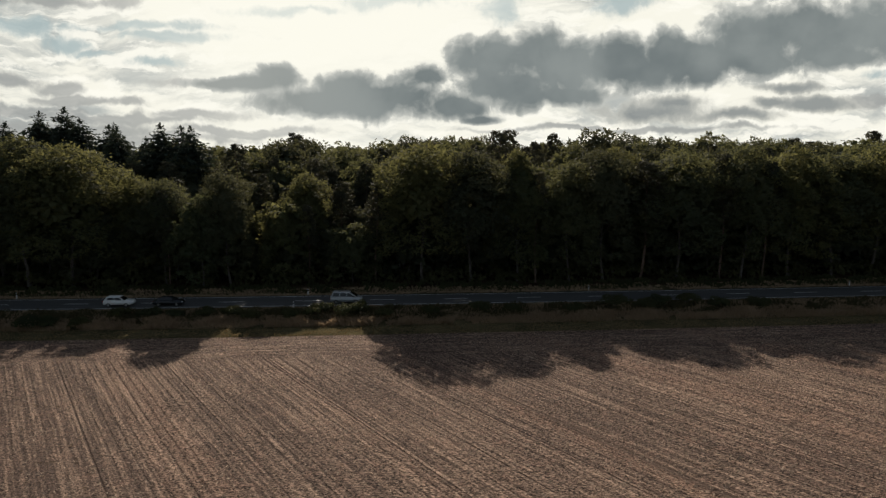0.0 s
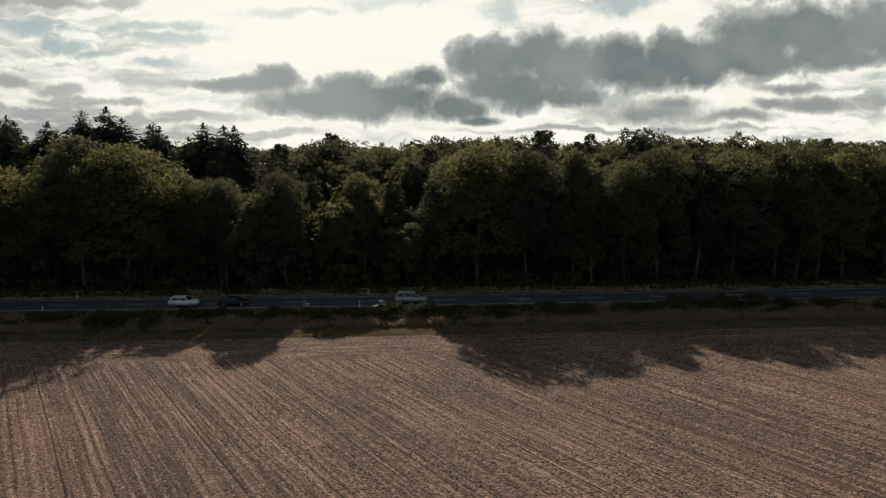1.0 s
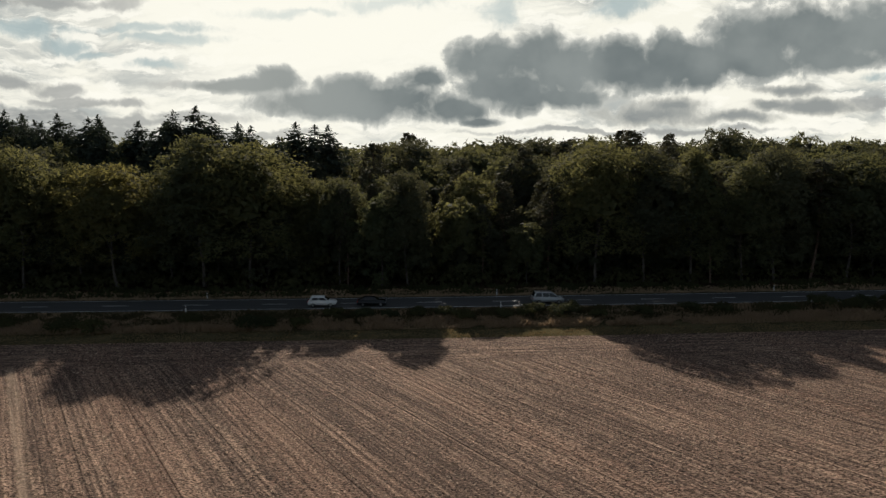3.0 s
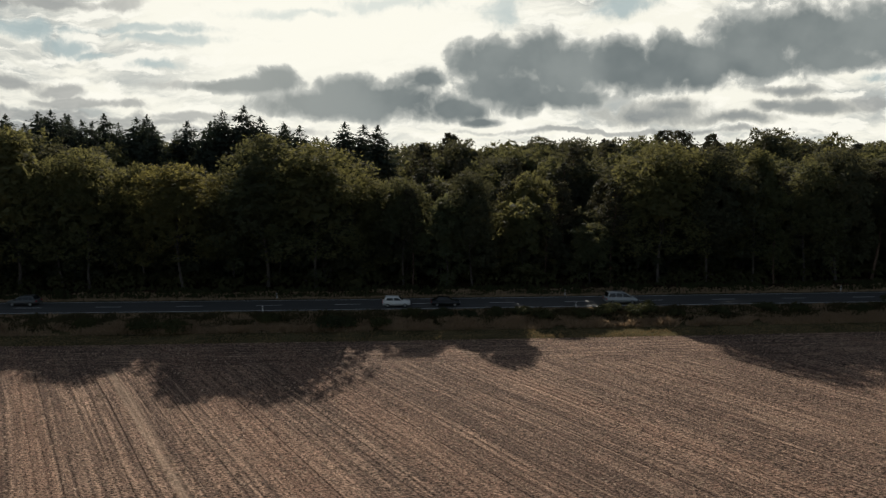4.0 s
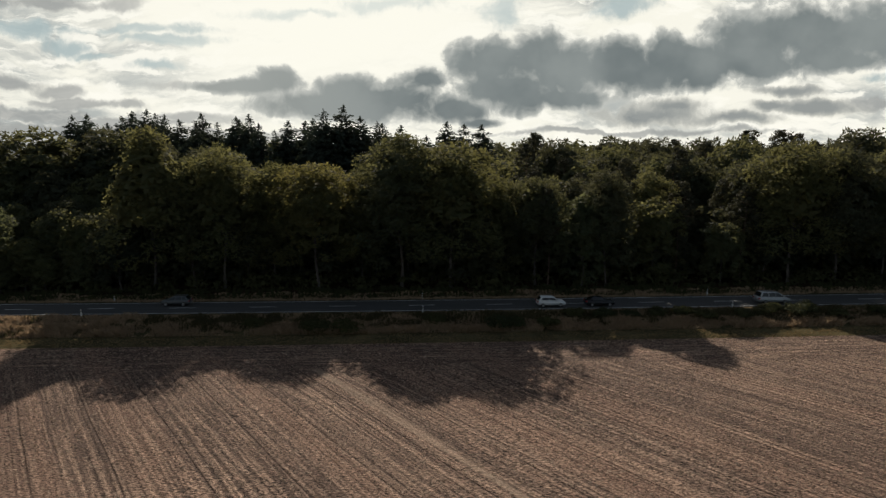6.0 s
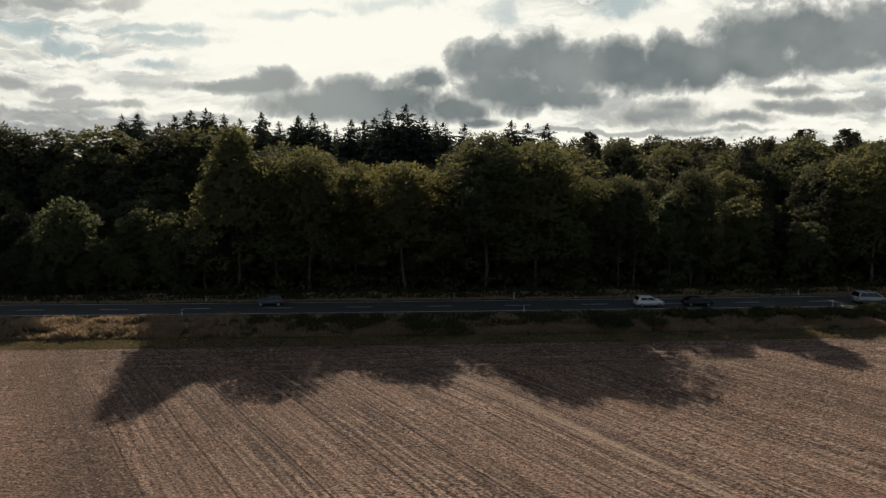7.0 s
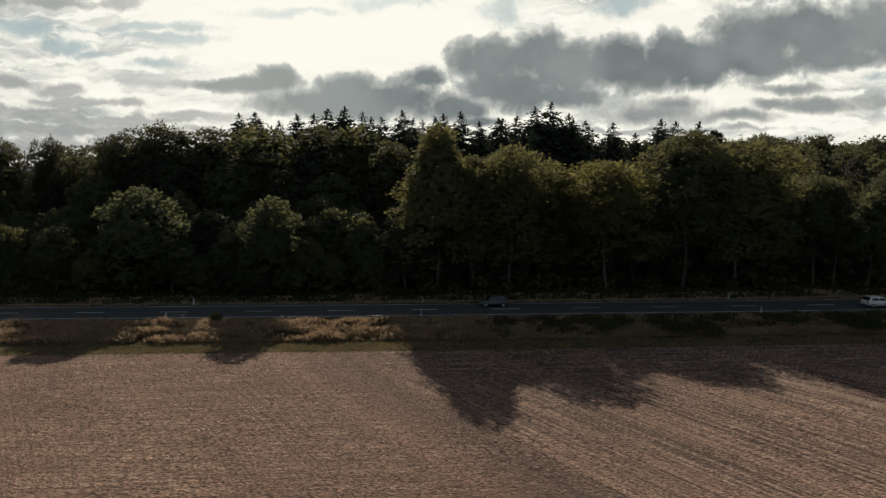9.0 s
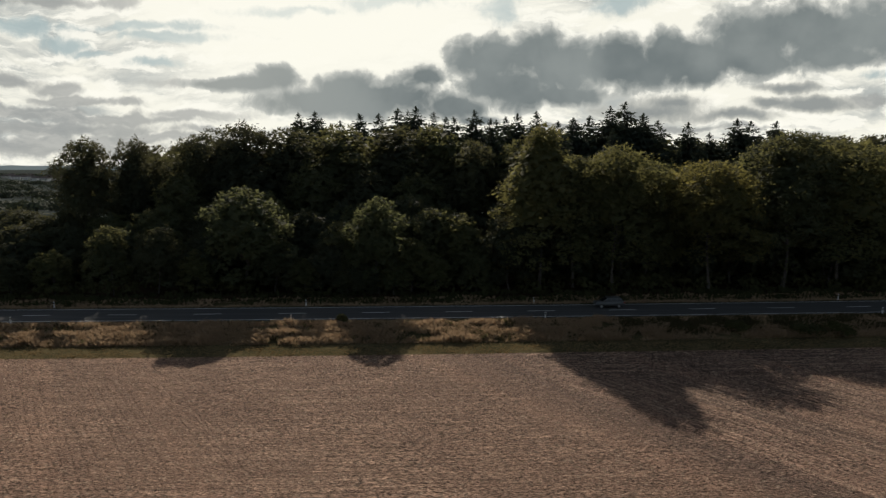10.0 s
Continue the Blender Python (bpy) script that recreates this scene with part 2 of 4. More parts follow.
    cuts = math_node(t, "MULTIPLY", furrow(cross, 5.33, 0.474), step_node(t, noise_node(t, slant, 0.3, 3.0, 0.6), 0.40, 0.52))
    drills = math_node(t, "MAXIMUM", drills, math_node(t, "MULTIPLY", math_node(t, "MULTIPLY", cuts, 1.6), math_node(t, "SUBTRACT", 1.0, head)))
    drills = math_node(t, "MAXIMUM", math_node(t, "MULTIPLY", drills, bare), lanes)
    drills = math_node(t, "MAXIMUM", drills, math_node(t, "MULTIPLY", worked, 0.75))
    straw = math_node(t, "ADD", math_node(t, "MULTIPLY_ADD", bands, 0.24, math_node(t, "MULTIPLY_ADD", coarse, 0.38, -0.345)), math_node(t, "ADD", math_node(t, "MULTIPLY", fine, 1.05), math_node(t, "MULTIPLY", grit, 0.68)))
    straw = math_node(t, "ADD", straw, math_node(t, "MULTIPLY_ADD", patch, 0.4, math_node(t, "MULTIPLY_ADD", chaff, 0.2, -0.27)))
    straw = math_node(t, "SUBTRACT", straw, math_node(t, "MULTIPLY", drills, 0.21))
    straw = math_node(t, "SUBTRACT", straw, step_node(t, turn, 4.0, -8.0, 0.0, 0.05))
    col = mix_node(t, step_node(t, straw, 0.69, 1.18), SOIL, STRAW)
    col = mix_node(t, step_node(t, noise_node(t, slant, 0.14, 4.0, 0.6), 0.47, 0.68, 0.0, 0.5), col, (0.22, 0.136, 0.096))
    col = mix_node(t, step_node(t, noise_node(t, p, 0.8, 4.0), 0.5, 0.75, 0.0, 0.35), col, (0.27, 0.165, 0.12))
    clod = noise_node(t, lain, 4.2, 2.0, 0.5)
    col = mix_node(t, step_node(t, math_node(t, "MULTIPLY_ADD", head, 0.045, clod), 0.60, 0.66, 0.0, 0.8), col, SOIL)
    col = mix_node(t, step_node(t, turn, 6.0, -10.0, 0.0, 0.3), col, (0.255, 0.158, 0.104))
    churned = math_node(t, "MAXIMUM", noise_node(t, rows(cross, along, 0.3), 0.22, 5.0, 0.62, 0.8), math_node(t, "MULTIPLY", noise_node(t, p, 0.16, 4.0, 0.6), 0.97))
    churn = math_node(t, "MULTIPLY", turned, step_node(t, churned, 0.48, 0.66, 0.0, 0.62))
    col = mix_node(t, churn, col, (0.135, 0.086, 0.062))
    speck = step_node(t, noise_node(t, lain, 12.0, 2.0, 0.55), 0.42, 0.58, 0.22, 1.95)
    tone = t.nodes.new("ShaderNodeCombineXYZ")
    for i in range(3):
        plug(t, tone.inputs[i], speck)
    col = mix_node(t, 1.0, col, tone.outputs[0], "MULTIPLY")
    # wheel tracks between the drilled rows
    track = math_node(t, "ABSOLUTE", math_node(t, "SUBTRACT", math_node(t, "DIVIDE", math_node(t, "ADD", cross, TRACK), 90.0), 0.5))
    track = math_node(t, "MULTIPLY", step_node(t, track, 0.0075, 0.004), math_node(t, "SUBTRACT", 1.0, head))
    col = mix_node(t, math_node(t, "MULTIPLY", track, step_node(t, noise_node(t, slant, 1.6, 3.0, 0.6), 0.35, 0.6, 0.1, 0.55)), col, (0.37, 0.28, 0.205))
    rut = step_node(t, math_node(t, "ABSOLUTE", math_node(t, "SUBTRACT", cross, 41.8)), 0.5, 0.22)
    col = mix_node(t, math_node(t, "MULTIPLY", math_node(t, "MULTIPLY", rut, bare), 0.75), col, SOIL)
    t.links.new(col, b.inputs["Base Color"])
    hgt = math_node(t, "ADD", math_node(t, "MULTIPLY", coarse, 0.6), math_node(t, "ADD", math_node(t, "MULTIPLY", fine, 0.5), math_node(t, "MULTIPLY_ADD", grit, 1.1, math_node(t, "MULTIPLY", drills, -0.45))))
    bump(t, b, hgt, 1.0, 0.18)
    return m


def ground_material(name, low, high, scale, relief):
    m, t, b = material(name, 1.0, 0.0)
    p = position(t)
    f = noise_node(t, p, scale, 6.0, 0.65)
    g = noise_node(t, p, scale * 0.08, 4.0)
    col = mix_node(t, step_node(t, math_node(t, "MULTIPLY_ADD", g, 0.6, math_node(t, "MULTIPLY", f, 0.6)), 0.45, 0.8), low, high)
    t.links.new(col, b.inputs["Base Color"])
    bump(t, b, f, 1.0, relief)
    return m


ROW_WAY = Vector((-0.6, 0.8, 0))  # the way in which the field was drilled
TRACK = 69.88
SOIL, STRAW = (0.088, 0.060, 0.047), (0.320, 0.222, 0.160)
M_FIELD = field_material()
M_VERGE = ground_material("dry_verge_soil", (0.045, 0.042, 0.022), (0.13, 0.105, 0.056), 3.0, 0.1)
M_LITTER = ground_material("forest_litter", (0.03, 0.022, 0.014), (0.07, 0.05, 0.03), 2.0, 0.1)
# far land tinted grey-blue, with the distant haze in its colour
M_FAR = ground_material("far_farmland", (0.034, 0.043, 0.042), (0.066, 0.073, 0.068), 0.02, 0.0)


def asphalt():
    m, t, b = material("asphalt", 0.9, 0.2)
    p = position(t)
    f = noise_node(t, p, 40.0, 3.0, 0.7)
    w = noise_node(t, vec_node(t, "MULTIPLY", p, (0.05, 1.6, 1.0)), 1.0, 4.0)
    col = mix_node(t, f, (0.042, 0.044, 0.044), (0.068, 0.070, 0.069))
    col = mix_node(t, step_node(t, w, 0.45, 0.65, 0.0, 0.5), col, (0.085, 0.087, 0.088))
    t.links.new(col, b.inputs["Base Color"])
    bump(t, b, f, 0.4, 0.01)
    return m


M_ASPHALT = asphalt()
M_LINE = plain("road_paint", (0.70, 0.70, 0.68), 0.7, 0, 0.25, 2.0)
M_LEAF = leafy("beech_leaves", (0.044, 0.058, 0.034), (0.088, 0.095, 0.046), (0.39, 0.355, 0.12), 0.42)
M_OAK = leafy("oak_leaves", (0.040, 0.053, 0.036), (0.074, 0.084, 0.046), (0.33, 0.31, 0.11), 0.40)
# beech leaves with a stronger yellow glow, imitating a crown lit through by the sun
M_YELLOW = leafy("yellow_lit_beech_leaves", (0.050, 0.060, 0.034), (0.098, 0.098, 0.044), (0.50, 0.43, 0.12), 0.44)
M_LIGHT = leafy("young_maple_leaves", (0.042, 0.055, 0.034), (0.076, 0.086, 0.046), (0.31, 0.32, 0.13), 0.40)
# darker, less translucent leaves for far trees, saplings and some edge trees
M_DEEP = leafy("dark_leaves", (0.032, 0.042, 0.031), (0.060, 0.067, 0.040), (0.21, 0.195, 0.08), 0.34)
M_NEEDLE = leafy("spruce_needles", (0.034, 0.047, 0.040), (0.060, 0.072, 0.052), (0.07, 0.085, 0.035), 0.18)
M_PINE = leafy("pine_needles", (0.040, 0.046, 0.034), (0.074, 0.070, 0.044), (0.13, 0.12, 0.05), 0.28)
M_BUSH = leafy("bush_leaves", (0.036, 0.046, 0.024), (0.075, 0.074, 0.032), (0.12, 0.12, 0.04), 0.3)
M_WEED = leafy("roadside_weeds", (0.044, 0.044, 0.024), (0.105, 0.088, 0.046), (0.15, 0.12, 0.05), 0.3)
M_BARK = bark("grey_bark", (0.05, 0.045, 0.04), (0.13, 0.115, 0.10))
M_PINEBARK = bark("pine_bark", (0.07, 0.05, 0.04), (0.19, 0.13, 0.10))
M_DRY = leafy("dry_grass", (0.23, 0.165, 0.105), (0.40, 0.29, 0.19), (0.42, 0.30, 0.18), 0.4, 0.8)
M_GREEN = leafy("short_grass", (0.13, 0.097, 0.052), (0.255, 0.188, 0.10), (0.26, 0.19, 0.09), 0.3, 0.8)
M_STRAW = leafy("straw", (0.24, 0.17, 0.12), (0.66, 0.52, 0.39), (0.40, 0.29, 0.19), 0.15, 0.9)
M_WHITE = plain("white_plastic", (0.74, 0.74, 0.72), 0.5)
M_BLACK = plain("black_plastic", (0.02, 0.02, 0.02), 0.6)
M_REFLECT = plain("reflector", (0.6, 0.35, 0.08), 0.2)
M_GLASS = plain("tinted_glass", (0.012, 0.014, 0.016), 0.08, 0.0, 0.1, 1.0, 0.4)
M_RUBBER = plain("tyre_rubber", (0.02, 0.02, 0.02), 0.85)
M_RIM = plain("alloy", (0.45, 0.46, 0.47), 0.3, 0.9)
M_LAMP = plain("lamp_glass", (0.7, 0.7, 0.72), 0.1)
M_RED = plain("red_lamp", (0.4, 0.02, 0.02), 0.2)
M_ROOF = plain("roof_tiles", (0.14, 0.11, 0.10), 0.8, 0, 0.3, 0.5)
M_PLASTER = plain("plaster", (0.75, 0.72, 0.68), 0.9, 0, 0.1, 0.3)
# the blue haze of distance is put into the hill's colour
M_HILL = plain("far_hill", (0.15, 0.19, 0.21), 1.0, 0, 0.15, 0.004, 0.0)

# ---------------------------------------------------------------- plan
ROAD_HALF, FIELD_Z = 4.1, -1.7


def road_y(x):
    """The road's middle line: straight, then swinging gently away to the right."""
    d = min(max(x, -300.0), 60.0) + 158.0
    return 92.6 + 0.035 * d + 0.00012 * d * d + 0.0873 * max(x - 60.0, 0.0)


PROFILE = [(-15.4, FIELD_Z), (-14.6, -1.62), (-11.5, -1.55), (-9.5, -1.25), (-7.0, -0.55), (-5.4, -0.08), (-4.2, -0.02),
           (-3.9, -0.12), (3.9, -0.12), (4.2, -0.02), (5.2, -0.05), (6.2, -0.35), (7.2, -0.3), (8.4, 0.1), (14.0, 0.25)]


def ground_z(x, y):
    o = y - road_y(x)
    return float(np.interp(o, [p[0] for p in PROFILE], [p[1] for p in PROFILE]))


def obj(name, verts, faces, mat, parent=None, smooth=False):
    me = bpy.data.meshes.new(name)
    me.from_pydata(verts, [], faces)
    for m in mat if isinstance(mat, (list, tuple)) else [mat]:
        me.materials.append(m)
    if smooth:
        me.shade_smooth()
    ob = new(name, me)
    ob.parent = parent
    return ob


def part(name, bm, mat, parent=None, label="", smooth=False):
    me = bpy.data.meshes.new(name)
    bm.to_mesh(me)
    bm.free()
    me.materials.append(mat)
    if smooth:
        me.shade_smooth()
    ob = new(name, me)
    ob.parent = parent
    return tagged(ob, label)


def make_ground():
    xs = [-4600, -2500, -1400, -900, -600, -450] + list(range(-360, 301, 6)) + [380, 500, 800, 1400, 2500, 4600]
    offs = [-4700, -2000, -800, -400, -250, -160, -110, -90, -70, -55, -45, -36, -28, -22, -18] + [p[0] for p in PROFILE] + [20, 30, 45, 70, 110, 170, 260, 420, 700, 1100, 1700, 2600, 4600]
    verts, faces, slots = [], [], []
    for o in offs:
        for x in xs:
            y = road_y(max(-500, min(x, 400))) + o
            z = ground_z(0, road_y(0) + o)
            if -60 < o < -15.5:
                z += 0.12 * noise.noise((x * 0.05, y * 0.08, 0.3))
            verts.append((x, y, z))
    n = len(xs)
    for j in range(len(offs) - 1):
        mid = (offs[j] + offs[j + 1]) / 2
        for i in range(n - 1):
            faces.append((j * n + i, j * n + i + 1, (j + 1) * n + i + 1, (j + 1) * n + i))
            slots.append(0 if mid < -15.4 else 1 if mid < 8.4 else 2 if mid < 170 and -235 < xs[i] < 320 else 3)
    ob = obj("ground", verts, faces, [M_FIELD, M_VERGE, M_LITTER, M_FAR], smooth=True)
    ob.data.polygons.foreach_set("material_index", slots)
    tagged(ob, "harvested brown stubble field, grassy road verge and dark forest floor", "ground", kind="structure")


def strip(name, o0, o1, z0, z1, x0, x1, mat, parent=None, step=4.0):
    """A slab along the road between two distances from its middle, with thickness."""
    n = max(1, int(math.ceil((x1 - x0) / step)))
    verts, faces = [], []
    for i in range(n + 1):
        x = x0 + (x1 - x0) * i / n
        y = road_y(x)
        verts += [(x, y + o0, z0), (x, y + o0, z1), (x, y + o1, z1), (x, y + o1, z0)]
    for i in range(n):
        a, b = 4 * i, 4 * i + 4
        faces += [(a, b, b + 1, a + 1), (a + 1, b + 1, b + 2, a + 2), (a + 2, b + 2, b + 3, a + 3)]
    faces += [(0, 1, 2, 3), (4 * n + 3, 4 * n + 2, 4 * n + 1, 4 * n)]
    return obj(name, verts, faces, mat, parent)


def make_road():
    road = tagged(strip("road", -ROAD_HALF, ROAD_HALF, -0.2, 0.0, -900, 700, M_ASPHALT), "dark grey asphalt two-lane country road with white markings", "road", kind="structure")
    for o in (-3.65, 3.53):
        strip("edge_line", o, o + 0.12, -0.01, 0.006, -600, 500, M_LINE, road)
    for k in range(-24, 13):
        x = 2.2 + 12.42 * k
        strip("centre_dash", -0.07, 0.07, -0.01, 0.006, x - 2.05, x + 2.05, M_LINE, road, 5.0)


make_ground()
make_road()

# ---------------------------------------------------------------- trees


def tube(verts, faces, pts, radii, sides=7):
    """Adds a tapered tube through the points to the lists."""
    start = len(verts)
    for k, (p, r) in enumerate(zip(pts, radii)):
        way = (Vector(pts[min(k + 1, len(pts) - 1)]) - Vector(pts[max(k - 1, 0)])).normalized()
        side = way.orthogonal().normalized()
        up = way.cross(side)
        for s in range(sides):
            a = 2 * math.pi * s / sides
            verts.append(tuple(Vector(p) + (side * math.cos(a) + up * math.sin(a)) * r))
    for k in range(len(pts) - 1):
        for s in range(sides):
            a, b = start + k * sides + s, start + k * sides + (s + 1) % sides
            faces.append((a, b, b + sides, a + sides))


def cards(rng, pos, normal, length, width, droop=0.0, along=None, corners=4):
    """Leaf blades: one blade of three or four corners at each place. Returns corner places, leaf by leaf."""
    n = len(pos)
    tang = rng.normal(size=(n, 3)) if along is None else along + rng.normal(size=(n, 3)) * 0.25
    tang -= normal * (tang * normal).sum(1, keepdims=True)
    tang /= np.linalg.norm(tang, axis=1, keepdims=True) + 1e-9
    side = np.cross(normal, tang)
    L = (length * rng.uniform(0.6, 1.3, n))[:, None]
    W = (width * rng.uniform(0.6, 1.3, n))[:, None]
    tip = pos + tang * L
    tip[:, 2] -= droop * L[:, 0]
    if corners == 3:
        return np.stack([pos - side * W * 0.5, tip, pos + side * W * 0.5 + normal * L * 0.15], 1).reshape(-1, 3)
    mid = pos + tang * L * 0.5 + normal * L * 0.12
    return np.stack([pos, mid + side * W * 0.5, tip, mid - side * W * 0.5], 1).reshape(-1, 3)


def quads(name, places, mat, parent=None, corners=4):
    n = len(places) // corners
    me = bpy.data.meshes.new(name)
    me.vertices.add(corners * n), me.loops.add(corners * n), me.polygons.add(n)
    me.vertices.foreach_set("co", np.ascontiguousarray(places, dtype=np.float32).ravel())
    me.loops.foreach_set("vertex_index", np.arange(corners * n, dtype=np.int32))
    me.polygons.foreach_set("loop_start", np.arange(0, corners * n, corners, dtype=np.int32))
    me.materials.append(mat)
    me.update(calc_edges=True)
    ob = new(name, me)
    ob.parent = parent
    return ob


def shell_leaves(rng, centre, radii, n, length, width, up=0.5, corners=4):
    """Leaves over the upper shell of a clump, turned outwards and up, ragged in depth."""
    d = rng.normal(size=(n, 3))
    d /= np.linalg.norm(d, axis=1, keepdims=True)
    d[:, 2] = np.where(d[:, 2] < -0.35, -d[:, 2] * 0.6, d[:, 2])
    r = rng.uniform(0.55, 1.0, n) ** 0.6 * rng.uniform(0.9, 1.14, n)
    pos = np.asarray(centre) + d * np.asarray(radii) * r[:, None]
    nor = d + rng.normal(size=(n, 3)) * 0.38 + np.array([0, 0, up])
    nor /= np.linalg.norm(nor, axis=1, keepdims=True)
    return cards(rng, pos, nor, length, width, 0.15, None, corners)


def trunk_line(rng, height, lean=0.03, bend=0.25, steps=6):
    a = rng.uniform(0, 2 * math.pi)
    return [(math.cos(a) * lean * height * k / steps + bend * math.sin(k * 1.3 + a), math.sin(a) * lean * height * k / steps + bend * math.cos(k * 1.1 + a), height * k / steps) for k in range(steps + 1)]


def tree(name, label, group):
    ob = new(name)
    return tagged(ob, label, "tree", group)


def lobe_leaves(rng, centre, out, s, flat, n, leaf):
    """One leafy clump of a crown: a ragged dome of sprays, open on its inner side, with loose twigs standing out of it."""
    d = rng.normal(size=(n, 3))
    d /= np.linalg.norm(d, axis=1, keepdims=True)
    inner = np.minimum((d * out).sum(1) + 0.2, 0.0)
    d -= 2 * inner[:, None] * out
    d /= np.linalg.norm(d, axis=1, keepdims=True)
    loose = rng.random(n) < 0.3
    r = 1 - 0.35 * rng.random(n) ** 2 + np.where(loose, rng.uniform(0.0, 0.42, n), 0.0)
    pos = np.asarray(centre) + d * np.array([s, s, s * flat]) * r[:, None]
    nor = d * 0.9 + np.array([0, 0, 0.5]) + rng.normal(size=(n, 3)) * np.where(loose, 1.0, 0.28)[:, None]
    nor /= np.linalg.norm(nor, axis=1, keepdims=True)
    return cards(rng, pos, nor, leaf * 1.3, leaf * 1.1, 0.12, None, 3)


def broadleaf(seed, height, radius, base, leaves, mat, lobes=44, leaf=0.36, young=False, wild=0.45, cone=0.0):
    """A beech or oak of the forest edge: short trunk, rising limbs, a domed crown of many leafy clumps over a
    light-blocking inner mass.
    """
    rng = np.random.default_rng(seed)
    if young:
        ob = tree("sapling", "young bushy broadleaf tree in the shade under the tall wood", "saplings")
    else:
        ob = tree("broadleaf_tree", "tall broadleaf tree with dense olive-green crown at the forest edge", "forest trees")
    pts = trunk_line(rng, height * 0.8)
    verts, faces = [], []
    rad = [0.0072 * height * (1 - 0.85 * k / 6) + 0.03 for k in range(7)]
    rad[0] *= 1.35
    tube(verts, faces, pts, rad)
    obj("trunk", verts, faces, M_BARK, ob, True)
    mid = base + (height - base) * 0.42
    up, down = height - mid, mid - base
    sizes = radius * (0.13 + 0.26 * rng.random(lobes) ** 1.6)
    share = sizes ** 2 / (sizes ** 2).sum()
    out = []
    for k in range(lobes):
        z = 1 - 1.62 * (k + 0.5) / lobes
        a, s = k * 2.399963 + rng.uniform(-0.35, 0.35), sizes[k]
        ring = (1 - z ** 2.7) ** 0.42 if z > 0 else 1 - 0.3 * z * z
        ring *= 1 - cone * max(z, 0.0)
        swell = 1 + wild * noise.noise((math.cos(a) * ring * 1.1 + seed, math.sin(a) * ring * 1.1, z * 1.3 + seed * 0.7))
        rr = max(0.0, radius * ring * swell * rng.uniform(0.78, 1.08) - s * 0.5)
        h = mid + z * (up - s * 0.6) * min(1.0, 0.4 + 0.6 * swell) if z > 0 else mid + z * down * 1.35
        if swell < 1 - 0.42 * wild and z < 0.8:
            continue  # a hollow in the crown
        way = np.array([math.cos(a) * ring, math.sin(a) * ring, max(z, 0.0) + 0.55])
        way /= np.linalg.norm(way)
        c = (math.cos(a) * rr, math.sin(a) * rr, h)
        out.append(lobe_leaves(rng, c, way, s, rng.uniform(0.45, 0.95), max(6, int(leaves * 0.86 * share[k])), leaf))
        if z > 0.25:
            d = rng.normal(size=(6, 3)) * np.array([1, 1, 0.5]) + way * 1.2
            d /= np.linalg.norm(d, axis=1, keepdims=True)
            nor = rng.normal(size=(6, 3)) * np.array([1, 1, 0.2])
            nor /= np.linalg.norm(nor, axis=1, keepdims=True)
            out.append(cards(rng, np.array(c) + d * s * np.array([0.95, 0.95, 0.7]), nor, 0.022 * height + 0.12, leaf * 0.85, 0.0, d * 0.6 + np.array([0, 0, 0.7]), 3))
    # an inner mass of oversized leaves, added to block sunlight and make shadows solid
    half = (height - base) / 2
    out.append(shell_leaves(rng, (0, 0, base + half * 0.98), (radius * 0.74, radius * 0.74, half * 0.84), int(leaves * 0.1), leaf * 2.8, leaf * 2.4, 0.2, 3))
    out.append(shell_leaves(rng, (0, 0, base + half * 0.95), (radius * 0.62, radius * 0.62, half * 0.8), 420, radius * 0.15 + 0.7, radius * 0.15 + 0.6, 0.1, 3))
    quads("crown", np.concatenate(out), mat, ob, 3)
    for k in range(4):
        a, h = rng.uniform(0, 6.28), height * rng.uniform(0.3, 0.5)
        q = [(pts[2][0], pts[2][1], h * 0.9), (math.cos(a) * radius * 0.35, math.sin(a) * radius * 0.35, h + radius * 0.4), (math.cos(a) * radius * 0.7, math.sin(a) * radius * 0.7, h + radius * 0.9)]
        verts, faces = [], []
        tube(verts, faces, q, (0.09, 0.06, 0.02), 5)
        obj("branch", verts, faces, M_BARK, ob, True)
    return ob


def pine(seed, height, leaves=3400):
    """A Scots pine: a long bare reddish trunk and an open, layered crown."""
    rng = np.random.default_rng(seed)
    ob = tree("pine_tree", "tall pine with bare reddish trunk and open dark green crown", "forest trees")
    pts = trunk_line(rng, height * 0.95, 0.03, 0.2)
    verts, faces = [], []
    tube(verts, faces, pts, [0.19 * (1 - 0.8 * k / 6) + 0.03 for k in range(7)])
    obj("trunk", verts, faces, M_PINEBARK, ob, True)
    out, lobes = [], 34
    for k in range(lobes):
        t = k / (lobes - 1)
        h = height * (0.50 + 0.48 * t)
        reach = 3.9 * (1 - 0.8 * t ** 1.5) * rng.uniform(0.45, 1.0)
        a = k * 2.399963 + rng.uniform(-0.4, 0.4)
        s = rng.uniform(0.55, 1.25) * (1.15 - 0.45 * t)
        c = (pts[5][0] * 0.8 + math.cos(a) * reach, pts[5][1] * 0.8 + math.sin(a) * reach, h)
        way = np.array([math.cos(a), math.sin(a), 1.0]) / math.sqrt(2)
        out.append(lobe_leaves(rng, c, way, s * 1.25, 0.75, int(leaves / lobes), 0.34))
        if k % 5 == 0:
            v, f = [], []
            tube(v, f, [(pts[5][0] * 0.7, pts[5][1] * 0.7, h - 0.9), (c[0] * 0.6, c[1] * 0.6, h - 0.35), (c[0], c[1], h - 0.1)], (0.09, 0.06, 0.02), 5)
            obj("branch", v, f, M_PINEBARK, ob, True)
    quads("crown", np.concatenate(out), M_PINE, ob, 3)
    return ob


